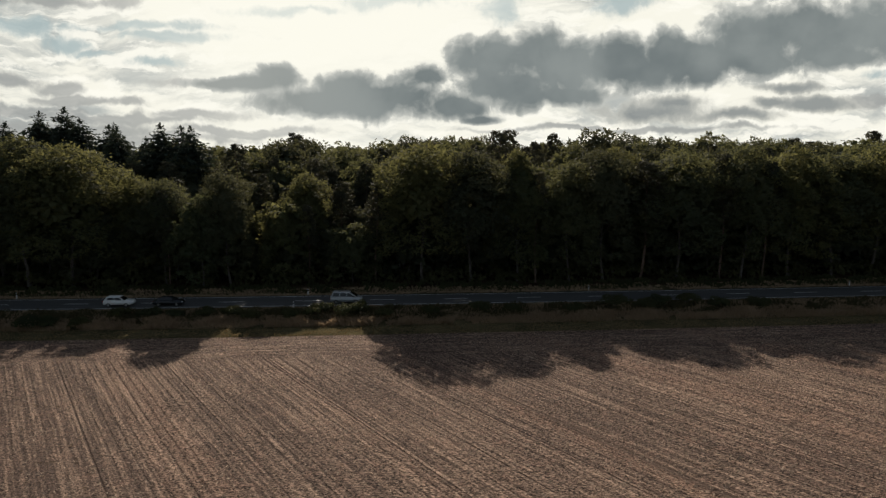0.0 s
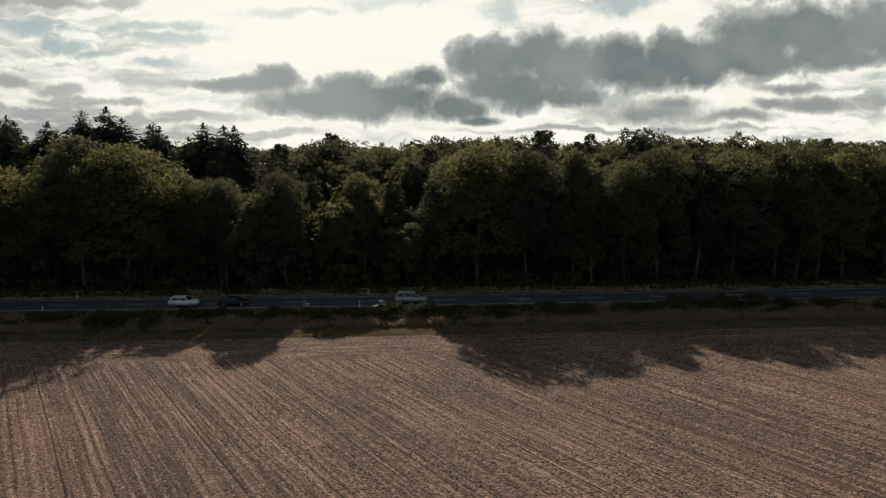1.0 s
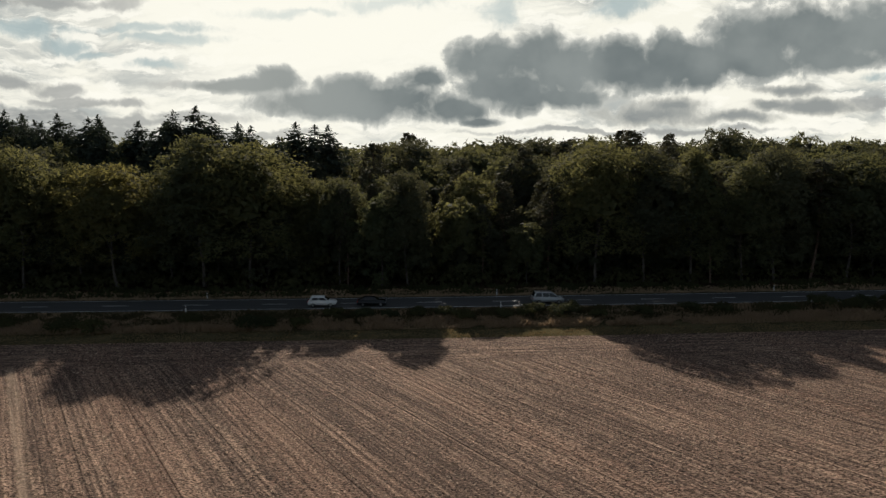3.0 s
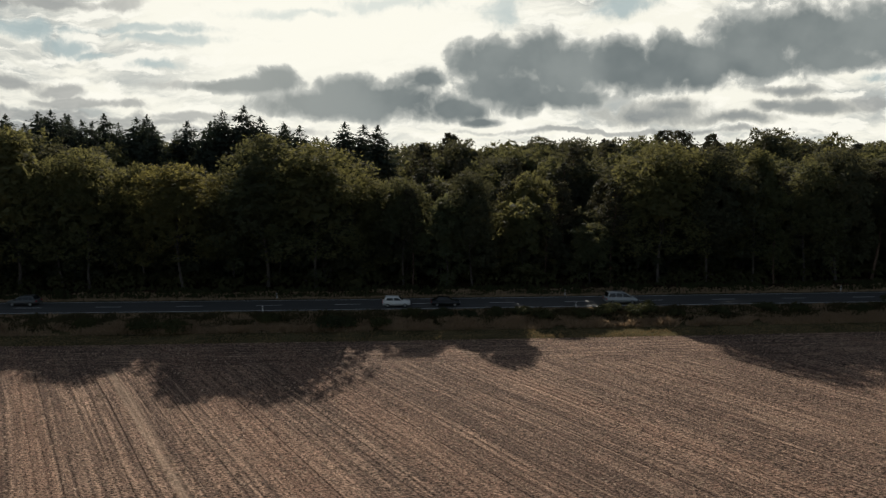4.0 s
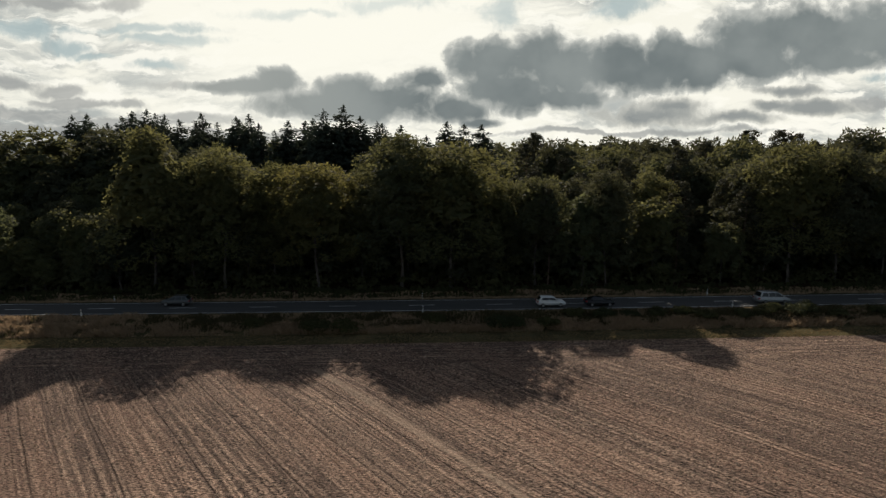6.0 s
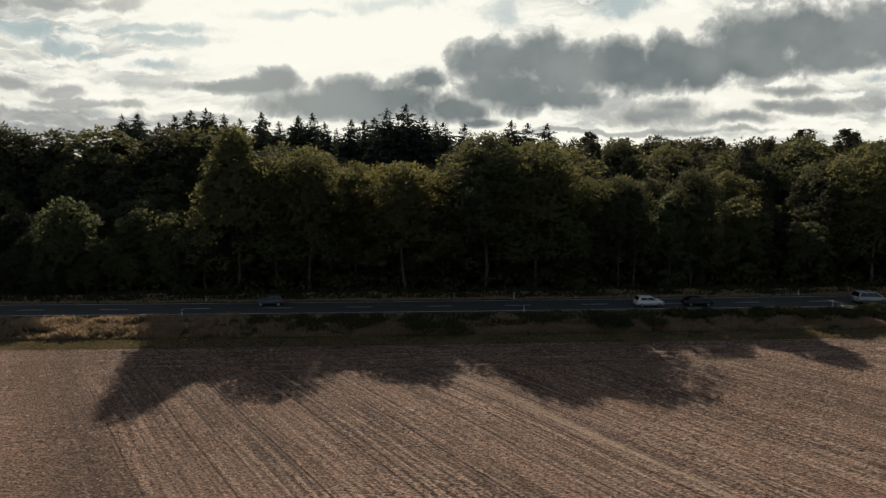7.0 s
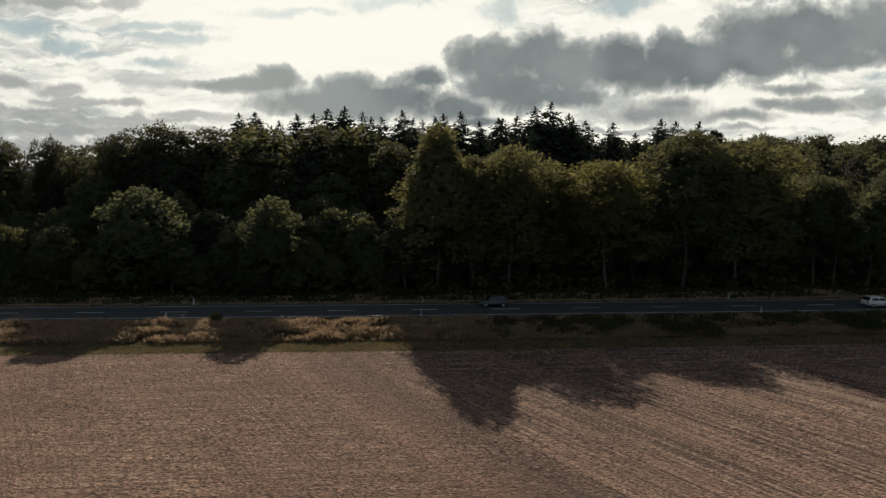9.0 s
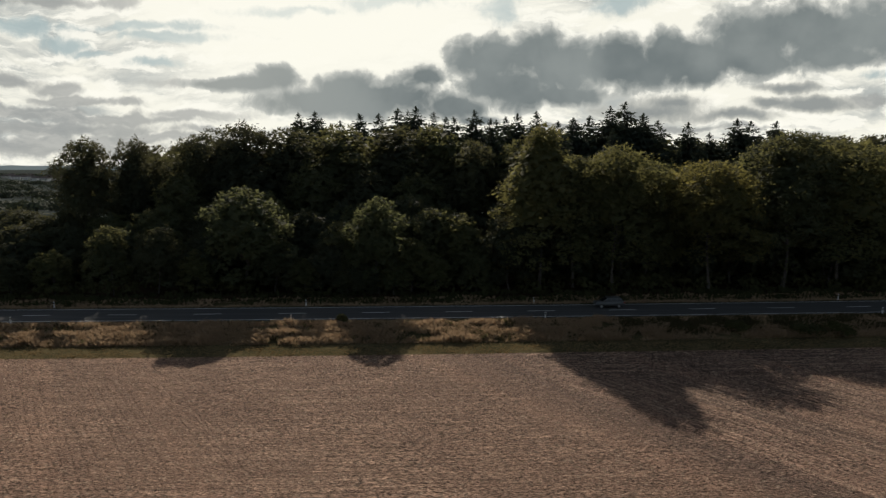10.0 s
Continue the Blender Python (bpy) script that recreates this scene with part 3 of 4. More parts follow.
def spruce(seed, height, radius=3.2, bare=0.15):
    """A spruce: straight stem, whorls of drooping boughs, a thin spire."""
    rng = np.random.default_rng(seed)
    ob = tree("spruce_tree", "tall dark spruce with drooping boughs and a pointed spire", "forest spruces")
    verts, faces = [], []
    tube(verts, faces, [(0, 0, 0), (0.05, 0, height * 0.5), (0, 0, height)], (0.28, 0.14, 0.01))
    obj("trunk", verts, faces, M_BARK, ob, True)
    pos, nor, along, size = [], [], [], []
    # the leader shoot
    for k in range(7):
        pos.append(np.array([0, 0, height - 1.5 + 0.2 * k])), nor.append(rng.normal(size=3) * np.array([1, 1, 0.1]))
        along.append(np.array([0, 0, 1.0])), size.append(1.3)
    h = height - 0.55
    while h > height * bare:
        below = height - h
        reach0 = min(radius, 0.2 + 0.47 * below) * rng.uniform(0.8, 1.15)
        n = 5 if below < 2 else 7 if below < 5 else 9
        a0 = rng.uniform(0, 6.28)
        for k in range(n):
            a = a0 + 6.283 * k / n + rng.uniform(-0.4, 0.4)
            reach, lift = reach0 * rng.uniform(0.6, 1.15), rng.uniform(-0.5, 0.5) * min(1.0, 0.3 + below / 4)
            d = np.array([math.cos(a), math.sin(a), 0.0])
            side = np.array([-d[1], d[0], 0.0])
            steps = max(2, int(reach / 0.40))
            rise = 0.35 - 0.13 * min(below, 6.0)  # young boughs point up, old ones droop
            for s in range(steps):
                f = (s + 0.5) / steps
                base = d * reach * f + np.array([0, 0, h + lift + reach * (rise * f + 0.3 * f * f * (below > 4))])
                broad = 0.36 + 0.5 * (1 - f) * min(1.0, reach / 1.8)
                for w in (-1, 1):
                    pos.append(base)
                    nor.append(np.array([0, 0, 0.8]) + d * 0.5 + rng.normal(size=3) * 0.5)
                    along.append(d * 1.0 + side * w * 0.6 + np.array([0, 0, rise]))
                    size.append(broad)
                pos.append(base + d * rng.uniform(-0.1, 0.2))
                nor.append(side * rng.choice((-1, 1)) + rng.normal(size=3) * 0.6)
                along.append(d * 0.7 + np.array([0, 0, -0.6 if below > 3 else 0.2]))
                size.append(0.45 + 0.35 * min(1.0, reach / 2.0))
        h -= (0.30 + 0.025 * below) * rng.uniform(0.5, 1.5)
    pos, nor, along, size = map(np.array, (pos, nor, along, size))
    size = size * (0.5 + 0.5 * np.clip((height - pos[:, 2]) / 4.0, 0, 1))
    nor /= np.linalg.norm(nor, axis=1, keepdims=True)
    quads("crown", cards(rng, pos, nor, size, size * 0.55, 0.12, along), M_NEEDLE, ob)
    return ob


def bush(seed, height, radius, leaves, mat, leaf=0.3):
    rng = np.random.default_rng(seed)
    ob = tagged(new("bush"), "low dense dark green bush on the road verge", "bush", "verge bushes")
    verts, faces = [], []
    for k in range(4):
        a = k * 1.6 + 0.3
        tube(verts, faces, [(0, 0, 0), (math.cos(a) * radius * 0.25, math.sin(a) * radius * 0.25, height * 0.4), (math.cos(a) * radius * 0.55, math.sin(a) * radius * 0.55, height * 0.75)], (0.05, 0.035, 0.01), 5)
    obj("stem", verts, faces, M_BARK, ob)
    out = []
    for k in range(11):
        a, r = k * 2.4, radius * math.sqrt((k + 0.3) / 11) * 0.75
        s = radius * rng.uniform(0.28, 0.45)
        out.append(shell_leaves(rng, (math.cos(a) * r, math.sin(a) * r, height * rng.uniform(0.35, 0.75) * (1.1 - 0.4 * r / radius)), (s, s, s * 0.8), leaves // 11, leaf, leaf * 0.6, 0.3))
    quads("foliage", np.concatenate(out), mat, ob)
    return ob


# models, each standing for its kind; every planted tree is a scaled and turned copy
BROAD = [broadleaf(11 + k, 25.0, 5.9 + 0.5 * (k % 3), (2.5, 4.5, 5.5, 3.0, 5.0)[k], 14000, M_LEAF if k % 2 == 0 else M_OAK, 92 + 6 * k, 0.31) for k in range(5)]
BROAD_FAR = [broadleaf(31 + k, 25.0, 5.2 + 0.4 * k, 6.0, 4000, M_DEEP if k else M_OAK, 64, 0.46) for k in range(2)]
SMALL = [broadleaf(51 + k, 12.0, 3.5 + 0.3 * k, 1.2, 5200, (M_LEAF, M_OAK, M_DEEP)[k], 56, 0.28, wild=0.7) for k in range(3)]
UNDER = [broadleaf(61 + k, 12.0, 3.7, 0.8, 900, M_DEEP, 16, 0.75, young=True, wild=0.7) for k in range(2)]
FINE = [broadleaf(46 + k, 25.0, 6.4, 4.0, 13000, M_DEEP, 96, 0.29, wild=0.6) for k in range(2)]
YELLOW = [broadleaf(41, 25.0, 6.6, 5.0, 14000, M_YELLOW, 100, 0.31)]
CONE = [broadleaf(44, 25.0, 6.4, 3.0, 13000, M_LEAF, 96, 0.31, wild=0.4, cone=0.72)]
LIGHT = [broadleaf(57, 12.0, 3.5, 0.8, 4800, M_LIGHT, 52, 0.28, wild=0.75, cone=0.3)]
PINES = [pine(71 + k, 26.0) for k in range(3)]
SPRUCES = [spruce(91 + k, 30.0, 3.4 + 0.35 * k, (0.56, 0.6, 0.62, 0.58)[k]) for k in range(4)]
MODEL_HEIGHT = {}
for group, hgt in ((BROAD, 25.0), (BROAD_FAR, 25.0), (SMALL, 12.0), (UNDER, 12.0), (FINE, 25.0), (YELLOW, 25.0), (CONE, 25.0), (LIGHT, 12.0), (PINES, 26.0), (SPRUCES, 30.0)):
    for ob in group:
        MODEL_HEIGHT[ob.name] = hgt
planted = set()


def plant(model, x, y, height, rng, fat=1.0):
    s = height / MODEL_HEIGHT[model.name]
    w = s * fat
    m = pose(x, y, ground_z(x, y) - 0.1, 0, 0, rng.uniform(0, 360))
    if model.name in planted:
        ob = copy_thing(model, m)
    else:
        planted.add(model.name)
        ob = model
        ob.matrix_basis = m
    ob.scale = (w, w, s)
    return ob


rng = np.random.default_rng(5)
# the forest edge: x, metres behind the road's middle, height, kind (b broad, f broad with fine leaves, y yellow-lit, c
# pointed, l light green, s small, u low and thick, p pine), width factor
EDGE = [
    # the low, open end of the wood
    # the one at x 50.5 is added behind the closed edge to block a sun leak
    (-208.6, 37, 27.3, "f", 0.95), (-214, 34, 12, "u", 1.5), (-224, 35, 11, "u", 1.5), (50.5, 25, 25, "b", 1.1), (-200.3, 39, 27.6, "f", 0.64), (-236, 15, 8, "s", 1.3), (-226, 13, 7.5, "s", 1.3), (-217, 13, 8, "s", 1.3), (-209, 12.5, 7, "s", 1.3),
    (-202, 13, 8, "s", 1.3), (-192, 12.5, 12, "s", 0.8), (-185, 14, 12, "s", 0.9), (-178, 13, 8, "s", 1.3), (-170.5, 15, 18.0, "l", 1.3), (-161, 22, 14, "s", 1.2),
    (-160, 12, 6.5, "s", 1.4), (-153, 12, 6, "s", 1.4), (-148, 12.5, 16.5, "l", 1.0), (-138, 12.5, 7, "s", 1.3), (-131, 13, 8, "s", 1.3), (-125.5, 13.5, 13.5, "s", 1.1),
    (-189.5, 46, 28.5, "f", 0.95), (-181, 46, 31, "f", 1.2), (-199, 47, 24, "b", 1.1), (-200, 30, 13, "s", 1.2), (-190, 27, 14, "s", 1.2), (-180, 30, 16, "s", 1.1), (-171, 31, 17, "s", 1.1), (-153, 28, 14.5, "s", 1.2),
    (-144, 30, 16, "s", 1.2), (-136, 27, 14, "s", 1.2), (-170, 50, 30, "b", 1.45), (-159, 49, 30.5, "b", 1.4), (-148, 51, 30.5, "b", 1.4), (-138, 50, 30.5, "b", 1.4), (-131, 42, 27, "b", 1.0),
    (-222, 40, 13, "u", 1.4), (-231, 44, 13, "u", 1.5), (-240, 40, 13, "u", 1.5), (-249, 46, 12, "u", 1.5), (-218, 28, 11, "u", 1.4), (-228, 28, 11, "u", 1.4), (-239, 26, 10, "u", 1.5), (-201, 41, 20, "b", 1.2), (-207, 26, 11, "s", 1.3), (-256, 34, 12, "s", 1.4), (-246, 18, 8, "s", 1.4), (-258, 16, 8, "s", 1.4), (-190, 36, 20, "b", 1.3), (-176, 40, 22, "b", 1.3), (-164, 40, 22, "b", 1.3), (-152, 40, 21, "b", 1.3), (-141, 38, 20, "b", 1.3),
    (-150.5, 11.6, 6, "s", 1.6), (-145, 11.8, 6.5, "s", 1.5), (-165, 13, 9.5, "s", 1.4), (-156, 14, 9, "s", 1.5), (-142, 13.5, 9.5, "s", 1.4), (-154, 18, 12, "s", 1.3), (-176.5, 16, 10, "s", 1.4), (-133, 17, 12.5, "s", 1.3), (-138, 20, 14, "s", 1.3),
    # closed edge of tall broadleaf trees
    (-120, 14, 28.3, "c", 1.15), (-114, 16, 22.5, "b", 1.0), (-107.4, 13.5, 24, "b", 1.0), (-100, 18, 22, "b", 1.0), (-91.0, 12.5, 22.6, "y", 1.3), (-84, 19, 20, "b", 1.0),
    (-76.5, 14, 26.5, "b", 1.1), (-67.5, 13, 25, "b", 1.2), (-59, 19, 20.5, "b", 1.0), (-52, 15, 20.3, "b", 0.9), (-50, 12, 18, "p", 0.9), (-44, 11.5, 17.5, "l", 0.95),
    (-39.5, 12.5, 21.5, "f", 0.95), (-31, 27, 19, "p", 1.35), (-25.5, 15, 15, "p", 0.9), (-21, 26, 19, "p", 1.35), (-13, 15, 18, "p", 1.25), (-4, 14, 26, "b", 1.1),
    (5, 14, 25.5, "f", 1.15), (14, 13.5, 25, "c", 1.0), (17.5, 12, 21, "p", 1.0), (24, 13, 22.5, "b", 1.0), (31, 14, 25.8, "f", 1.05), (39, 14, 23, "p", 1.45), (46, 13.5, 25, "b", 1.1),
    (54.5, 13, 24.5, "p", 1.1), (59, 13, 26, "b", 1.0), (62.5, 12, 23, "p", 1.0), (69, 14, 26, "b", 1.1), (78, 14, 25, "b", 1.1), (87, 14, 26, "b", 1.1), (97, 14, 25, "b", 1.2), (107, 14, 26, "b", 1.2), (118, 15, 26, "b", 1.2),
]
for k, (x, o, h, kind, fat) in enumerate(EDGE):
    model = YELLOW[0] if kind == "y" else CONE[0] if kind == "c" else LIGHT[0] if kind == "l" else FINE[k % 2] if kind == "f" else BROAD_FAR[k % 2] if kind == "b" and o > 34 else BROAD[k % 5] if kind == "b" else SMALL[k % 3] if kind == "s" else SMALL[2] if kind == "u" else PINES[k % 3]
    plant(model, x, road_y(x) + o, h * (1.03 if kind == "b" and x < -60 and o < 34 else 1.0), rng, min(fat * 1.14, 1.36) if kind == "b" and o < 34 else fat)
# trees added further in to close gaps and block sun leaks, many unseen: x, metres behind the road's middle, height
own = np.random.default_rng(19)
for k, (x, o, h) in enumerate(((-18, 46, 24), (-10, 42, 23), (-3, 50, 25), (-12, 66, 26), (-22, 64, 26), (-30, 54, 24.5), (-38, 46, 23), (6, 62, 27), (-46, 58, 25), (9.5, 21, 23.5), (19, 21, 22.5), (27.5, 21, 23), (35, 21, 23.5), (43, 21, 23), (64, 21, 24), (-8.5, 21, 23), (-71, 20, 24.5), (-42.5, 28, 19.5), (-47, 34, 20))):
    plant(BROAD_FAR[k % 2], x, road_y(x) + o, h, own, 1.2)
for k, (x, o, h) in enumerate(((-30, 16, 16.5), (-17, 14, 11.5), (-66, 17, 17.5))):
    plant(SMALL[k % 3], x, road_y(x) + o, h, own, 1.15)
# behind the edge: mixed trees in staggered rows (metres behind the road, first x, spacing; heights to the left, in the middle and to the right)
ROWS_BEHIND = ((27, -120, 9.0, 19.5, 19, 24.5), (37, -122, 11.5, 22, 22, 26), (48, -124, 12.0, 23.5, 24.5, 27), (60, -126, 12.5, 24.5, 26, 28), (76, -176, 11.0, 26, 28, 29), (94, -176, 12.0, 26, 29.5, 30), (113, -150, 12.0, 27, 30.5, 31))
for row, (o, x0, gap, left, middle, right) in enumerate(ROWS_BEHIND):
    x = x0 + rng.uniform(0, 5)
    while x < 130 + 16 * row:
        y = road_y(x) + o + rng.uniform(-3.5, 3.5)
        h = float(np.interp(x, (-62, -52, -10, 0), (left, middle, middle, right))) + rng.uniform(-3.0, 2.0) + (2.5 if rng.random() < 0.14 else 0.0)
        pool = PINES if rng.random() < (0.18 if row > 2 else 0.65 if x < 20 else 0.4) and x > -75 else BROAD if row < 1 and x > -60 else BROAD_FAR
        plant(pool[int(rng.integers(len(pool)))], x, y, h, rng, rng.uniform(1.0, 1.25))
        x += gap * rng.uniform(0.8, 1.2)
for o, h0 in ((62, 26.0), (74, 27.0), (34, 13.0), (24, 9.0)):
    x = -214.0 + o * 0.12
    while x < -127:
        pool = BROAD_FAR if h0 > 20 else UNDER
        plant(pool[int(rng.integers(2))], x, road_y(x) + o + rng.uniform(-3, 3), h0 + rng.uniform(-2, 2), rng, rng.uniform(1.0, 1.3))
        x += (10.0 if h0 > 20 else 6.5) * rng.uniform(0.8, 1.2)
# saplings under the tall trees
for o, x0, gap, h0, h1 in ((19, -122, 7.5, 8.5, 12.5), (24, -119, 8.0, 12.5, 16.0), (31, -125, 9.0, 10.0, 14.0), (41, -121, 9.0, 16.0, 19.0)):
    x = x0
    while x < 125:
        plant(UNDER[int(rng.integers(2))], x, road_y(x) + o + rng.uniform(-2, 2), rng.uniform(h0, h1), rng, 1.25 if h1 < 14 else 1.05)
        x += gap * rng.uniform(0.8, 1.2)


def undergrowth():
    """Shrubs, brambles and low branches that close the foot of the wood."""
    r = np.random.default_rng(77)
    out = []
    for _ in range(1500):
        x = r.uniform(-238, 135)
        o = 11.5 + 42 * r.uniform(0, 1) ** 1.15
        s = r.uniform(1.1, 2.2)
        h = r.uniform(0.3, 0.9) * s + min(4.0, 0.12 * (o - 11)) * r.uniform(0, 1)
        out.append(shell_leaves(r, (x, road_y(x) + o, h + 0.2), (s * 1.3, s, s * 0.9), 42, 0.75, 0.55, 0.2))
    tagged(quads("undergrowth", np.concatenate(out), M_BUSH), "dark shrubs and brambles at the foot of the wood", "shrubs", kind="stuff")


undergrowth()
# the stand of spruces that rises over the wood: x, y, height
SPRUCE_AT = [(-93.3, 153, 36.5), (-97.5, 150, 35), (-89, 152, 34.5), (-84, 156, 32.5), (-101, 155, 34), (-106, 150, 35), (-79, 150, 31.5), (-73, 152, 31), (-68, 149, 32.5), (-64, 151, 32), (-60, 147, 31.5),
             (-110, 153, 33), (-115, 149, 34), (-119, 152, 34.5), (-124, 153, 35), (-129, 156, 35), (-134, 155, 34.5), (-139, 158, 36), (-143.5, 158, 36), (-148, 160, 36.5), (-154, 172, 36), (-160, 178, 36),
             (-166, 181, 36), (-174, 185, 37), (-179, 186, 37), (-104, 160, 35), (-121, 160, 35), (-146, 168, 36), (-86, 162, 34), (-111, 143, 31.5), (-136, 150, 33), (-99, 142, 31), (-126, 145, 32), (-171, 179, 35)]
for k, (x, y, h) in enumerate(SPRUCE_AT):
    plant(SPRUCES[(k * 3 + k // 4) % 4], x, y, h + (0.0 if k % 3 == 0 else rng.uniform(-2.6, 0.4)), rng, rng.uniform(1.05, 1.55))
for x, o, r, h in ((-15, -7.4, 2.2, 1.7), (27.9, -6.4, 2.6, 2.2), (39.9, -6.2, 1.9, 2.6), (-61, -10, 2.3, 2.0), (-58.5, -9.6, 1.6, 1.7), (-82.5, -10.6, 2.4, 2.0), (-87, -10.4, 2.6, 2.0), (-53.5, -10, 1.9, 1.6), (-29.7, -8.4, 1.9, 1.8), (-20, -7.5, 1.8, 1.9), (-23.5, -8, 1.5, 1.7), (-9, -8.5, 1.5, 1.5), (33, -7.0, 2.0, 1.7), (21, -7.6, 1.8, 1.5), (-151, -5.6, 0.8, 1.6),
                   (-49.4, -7, 1.8, 1.6), (-44.9, -7.2, 1.9, 1.6), (-41, -7.5, 1.4, 1.3), (-36.5, -7, 1.5, 1.4), (-32.7, -6.8, 1.7, 1.7), (-18.3, -6.6, 1.3, 1.9), (-13.1, -6.8, 1.8, 2.1), (-2, -7.5, 1.6, 1.3), (5.8, -7, 2.0, 1.5),
                   (11, -7.3, 1.6, 1.3), (35.4, -6.3, 1.8, 2.2), (45, -7, 2.0, 1.6), (52, -7, 2.0, 1.4), (-70, -8, 2.0, 1.2), (-96, -8.5, 1.8, 1.3)):
    b = bush(int(1000 + x), h, r, 1200, M_BUSH)
    b.matrix_basis = pose(x, road_y(x) + o, ground_z(x, road_y(x) + o) - 0.05, 0, 0, rng.uniform(0, 360))

# ---------------------------------------------------------------- roadside things


def prism(pts, w):
    """A closed prism of the side outline (x, z), as wide as w in y."""
    bm = bmesh.new()
    a = [bm.verts.new((x, -w / 2, z)) for x, z in pts]
    b = [bm.verts.new((x, w / 2, z)) for x, z in pts]
    bm.faces.new(a[::-1]), bm.faces.new(b)
    for i in range(len(pts)):
        j = (i + 1) % len(pts)
        bm.faces.new((a[i], a[j], b[j], b[i]))
    bmesh.ops.recalc_face_normals(bm, faces=bm.faces)
    return bm


def make_post():
    ob = tagged(new("delineator_post"), "white plastic roadside delineator post with black slanted band", "post", "delineator posts")
    bm = prism([(-0.06, -0.15), (0.06, -0.15), (0.06, 0.97), (-0.02, 1.02), (-0.06, 0.96)], 0.12)
    part("post", bm, M_WHITE, ob)
    part("band", prism([(-0.065, 0.66), (0.065, 0.74), (0.065, 0.92), (-0.065, 0.84)], 0.128), M_BLACK, ob, "black band")
    part("reflector", prism([(-0.04, 0.73), (0.04, 0.75), (0.04, 0.87), (-0.04, 0.85)], 0.136), M_REFLECT, ob, "small amber reflector")
    return ob


post = make_post()
first = True
for k, (x, o) in enumerate([(77, -4.7), (27.2, -4.7), (-23.8, -4.7), (-72, -4.7), (-122.2, -4.7), (-158.3, -4.7), (-197, -4.7), (76, 4.9), (26.2, 4.9), (-23.6, 4.9), (-72.4, 4.9), (-122.4, 4.9), (-158.3, 4.9), (-197, 4.9)]):
    m = pose(x, road_y(x) + o, ground_z(x, road_y(x) + o), 0, 0, 90)
    if first:
        post.matrix_basis = m
        first = False
    else:
        copy_thing(post, m)


def make_car(label, paint, body, cabin, windows, length, width, wheel_r, wheels, rack=False):
    """A car facing +x: lower body, cabin narrowing to the roof, glass panes, lamps and wheels."""
    ob = tagged(new("car"), label, "car", "cars on the road")
    bm = prism(body, width)
    bmesh.ops.bevel(bm, geom=[e for e in bm.edges], offset=0.07, segments=3, affect="EDGES", clamp_overlap=True)
    shell = part("body", bm, paint, ob, "", True)
    bm = prism(cabin, width - 0.12)
    zs = [z for _, z in cabin]
    lo, hi = min(zs), max(zs)
    for v in bm.verts:
        v.co.y *= 1 - 0.2 * (v.co.z - lo) / (hi - lo)
    bmesh.ops.bevel(bm, geom=[e for e in bm.edges], offset=0.05, segments=2, affect="EDGES", clamp_overlap=True)
    part("cabin", bm, paint, ob, "", True)

    def side_y(z):
        return (width - 0.12) / 2 * (1 - 0.2 * (z - lo) / (hi - lo))
    for pts in windows:
        for s in (-1, 1):
            bm = bmesh.new()
            a = [bm.verts.new((x, s * (side_y(z) + 0.012), z)) for x, z in pts]
            b = [bm.verts.new((x, s * (side_y(z) - 0.03), z)) for x, z in pts]
            bm.faces.new(a), bm.faces.new(b[::-1])
            for i in range(len(pts)):
                j = (i + 1) % len(pts)
                bm.faces.new((a[i], b[i], b[j], a[j]))
            bmesh.ops.recalc_face_normals(bm, faces=bm.faces)
            part("side_window", bm, M_GLASS, ob)
    top = sorted(cabin, key=lambda p: -p[1])[:2]
    low = sorted(cabin, key=lambda p: p[1])[:2]
    for name, pick in (("windscreen", max), ("rear_window", min)):
        (x0, z0), (x1, z1) = pick(low), pick(top)
        s = 0.016 if pick is max else -0.016
        bm = bmesh.new()
        f0, f1 = 0.12, 0.9
        xa, za, xb, zb = x0 + (x1 - x0) * f0, z0 + (z1 - z0) * f0, x0 + (x1 - x0) * f1, z0 + (z1 - z0) * f1
        ring = [(xa, -side_y(za) + 0.09, za), (xa, side_y(za) - 0.09, za), (xb, side_y(zb) - 0.09, zb), (xb, -side_y(zb) + 0.09, zb)]
        a = [bm.verts.new((x + s, y, z + 0.012)) for x, y, z in ring]
        b = [bm.verts.new((x - 2 * s, y, z - 0.02)) for x, y, z in ring]
        bm.faces.new(a), bm.faces.new(b[::-1])
        for i in range(4):
            bm.faces.new((a[i], b[i], b[(i + 1) % 4], a[(i + 1) % 4]))
        bmesh.ops.recalc_face_normals(bm, faces=bm.faces)
        part(name, bm, M_GLASS, ob)
    for s in (-1, 1):
        for name, x, z, mat in (("headlight", length / 2 - 0.10, 0.68, M_LAMP), ("tail_light", -length / 2 + 0.06, 0.82, M_RED)):
            bm = bmesh.new()
            bmesh.ops.create_cube(bm, size=1, matrix=Matrix.LocRotScale((x, s * (width / 2 - 0.22), z), None, (0.16, 0.36, 0.13 if mat is M_LAMP else 0.24)))
            bmesh.ops.bevel(bm, geom=bm.edges[:], offset=0.04, segments=2, affect="EDGES")
            part(name, bm, mat, ob)
        bm = bmesh.new()
        bmesh.ops.create_cube(bm, size=1, matrix=Matrix.LocRotScale((max(low)[0] - 0.35, s * (width / 2 + 0.08), lo + 0.08), None, (0.14, 0.2, 0.13)))
        bmesh.ops.bevel(bm, geom=bm.edges[:], offset=0.03, segments=2, affect="EDGES")
        part("mirror", bm, paint, ob)
        if rack:
            bm = prism([(-1.3, hi + 0.04), (0.5, hi + 0.04), (0.45, hi + 0.08), (-1.25, hi + 0.08)], 0.05)
            bmesh.ops.translate(bm, vec=(0, s * 0.55, 0), verts=bm.verts)
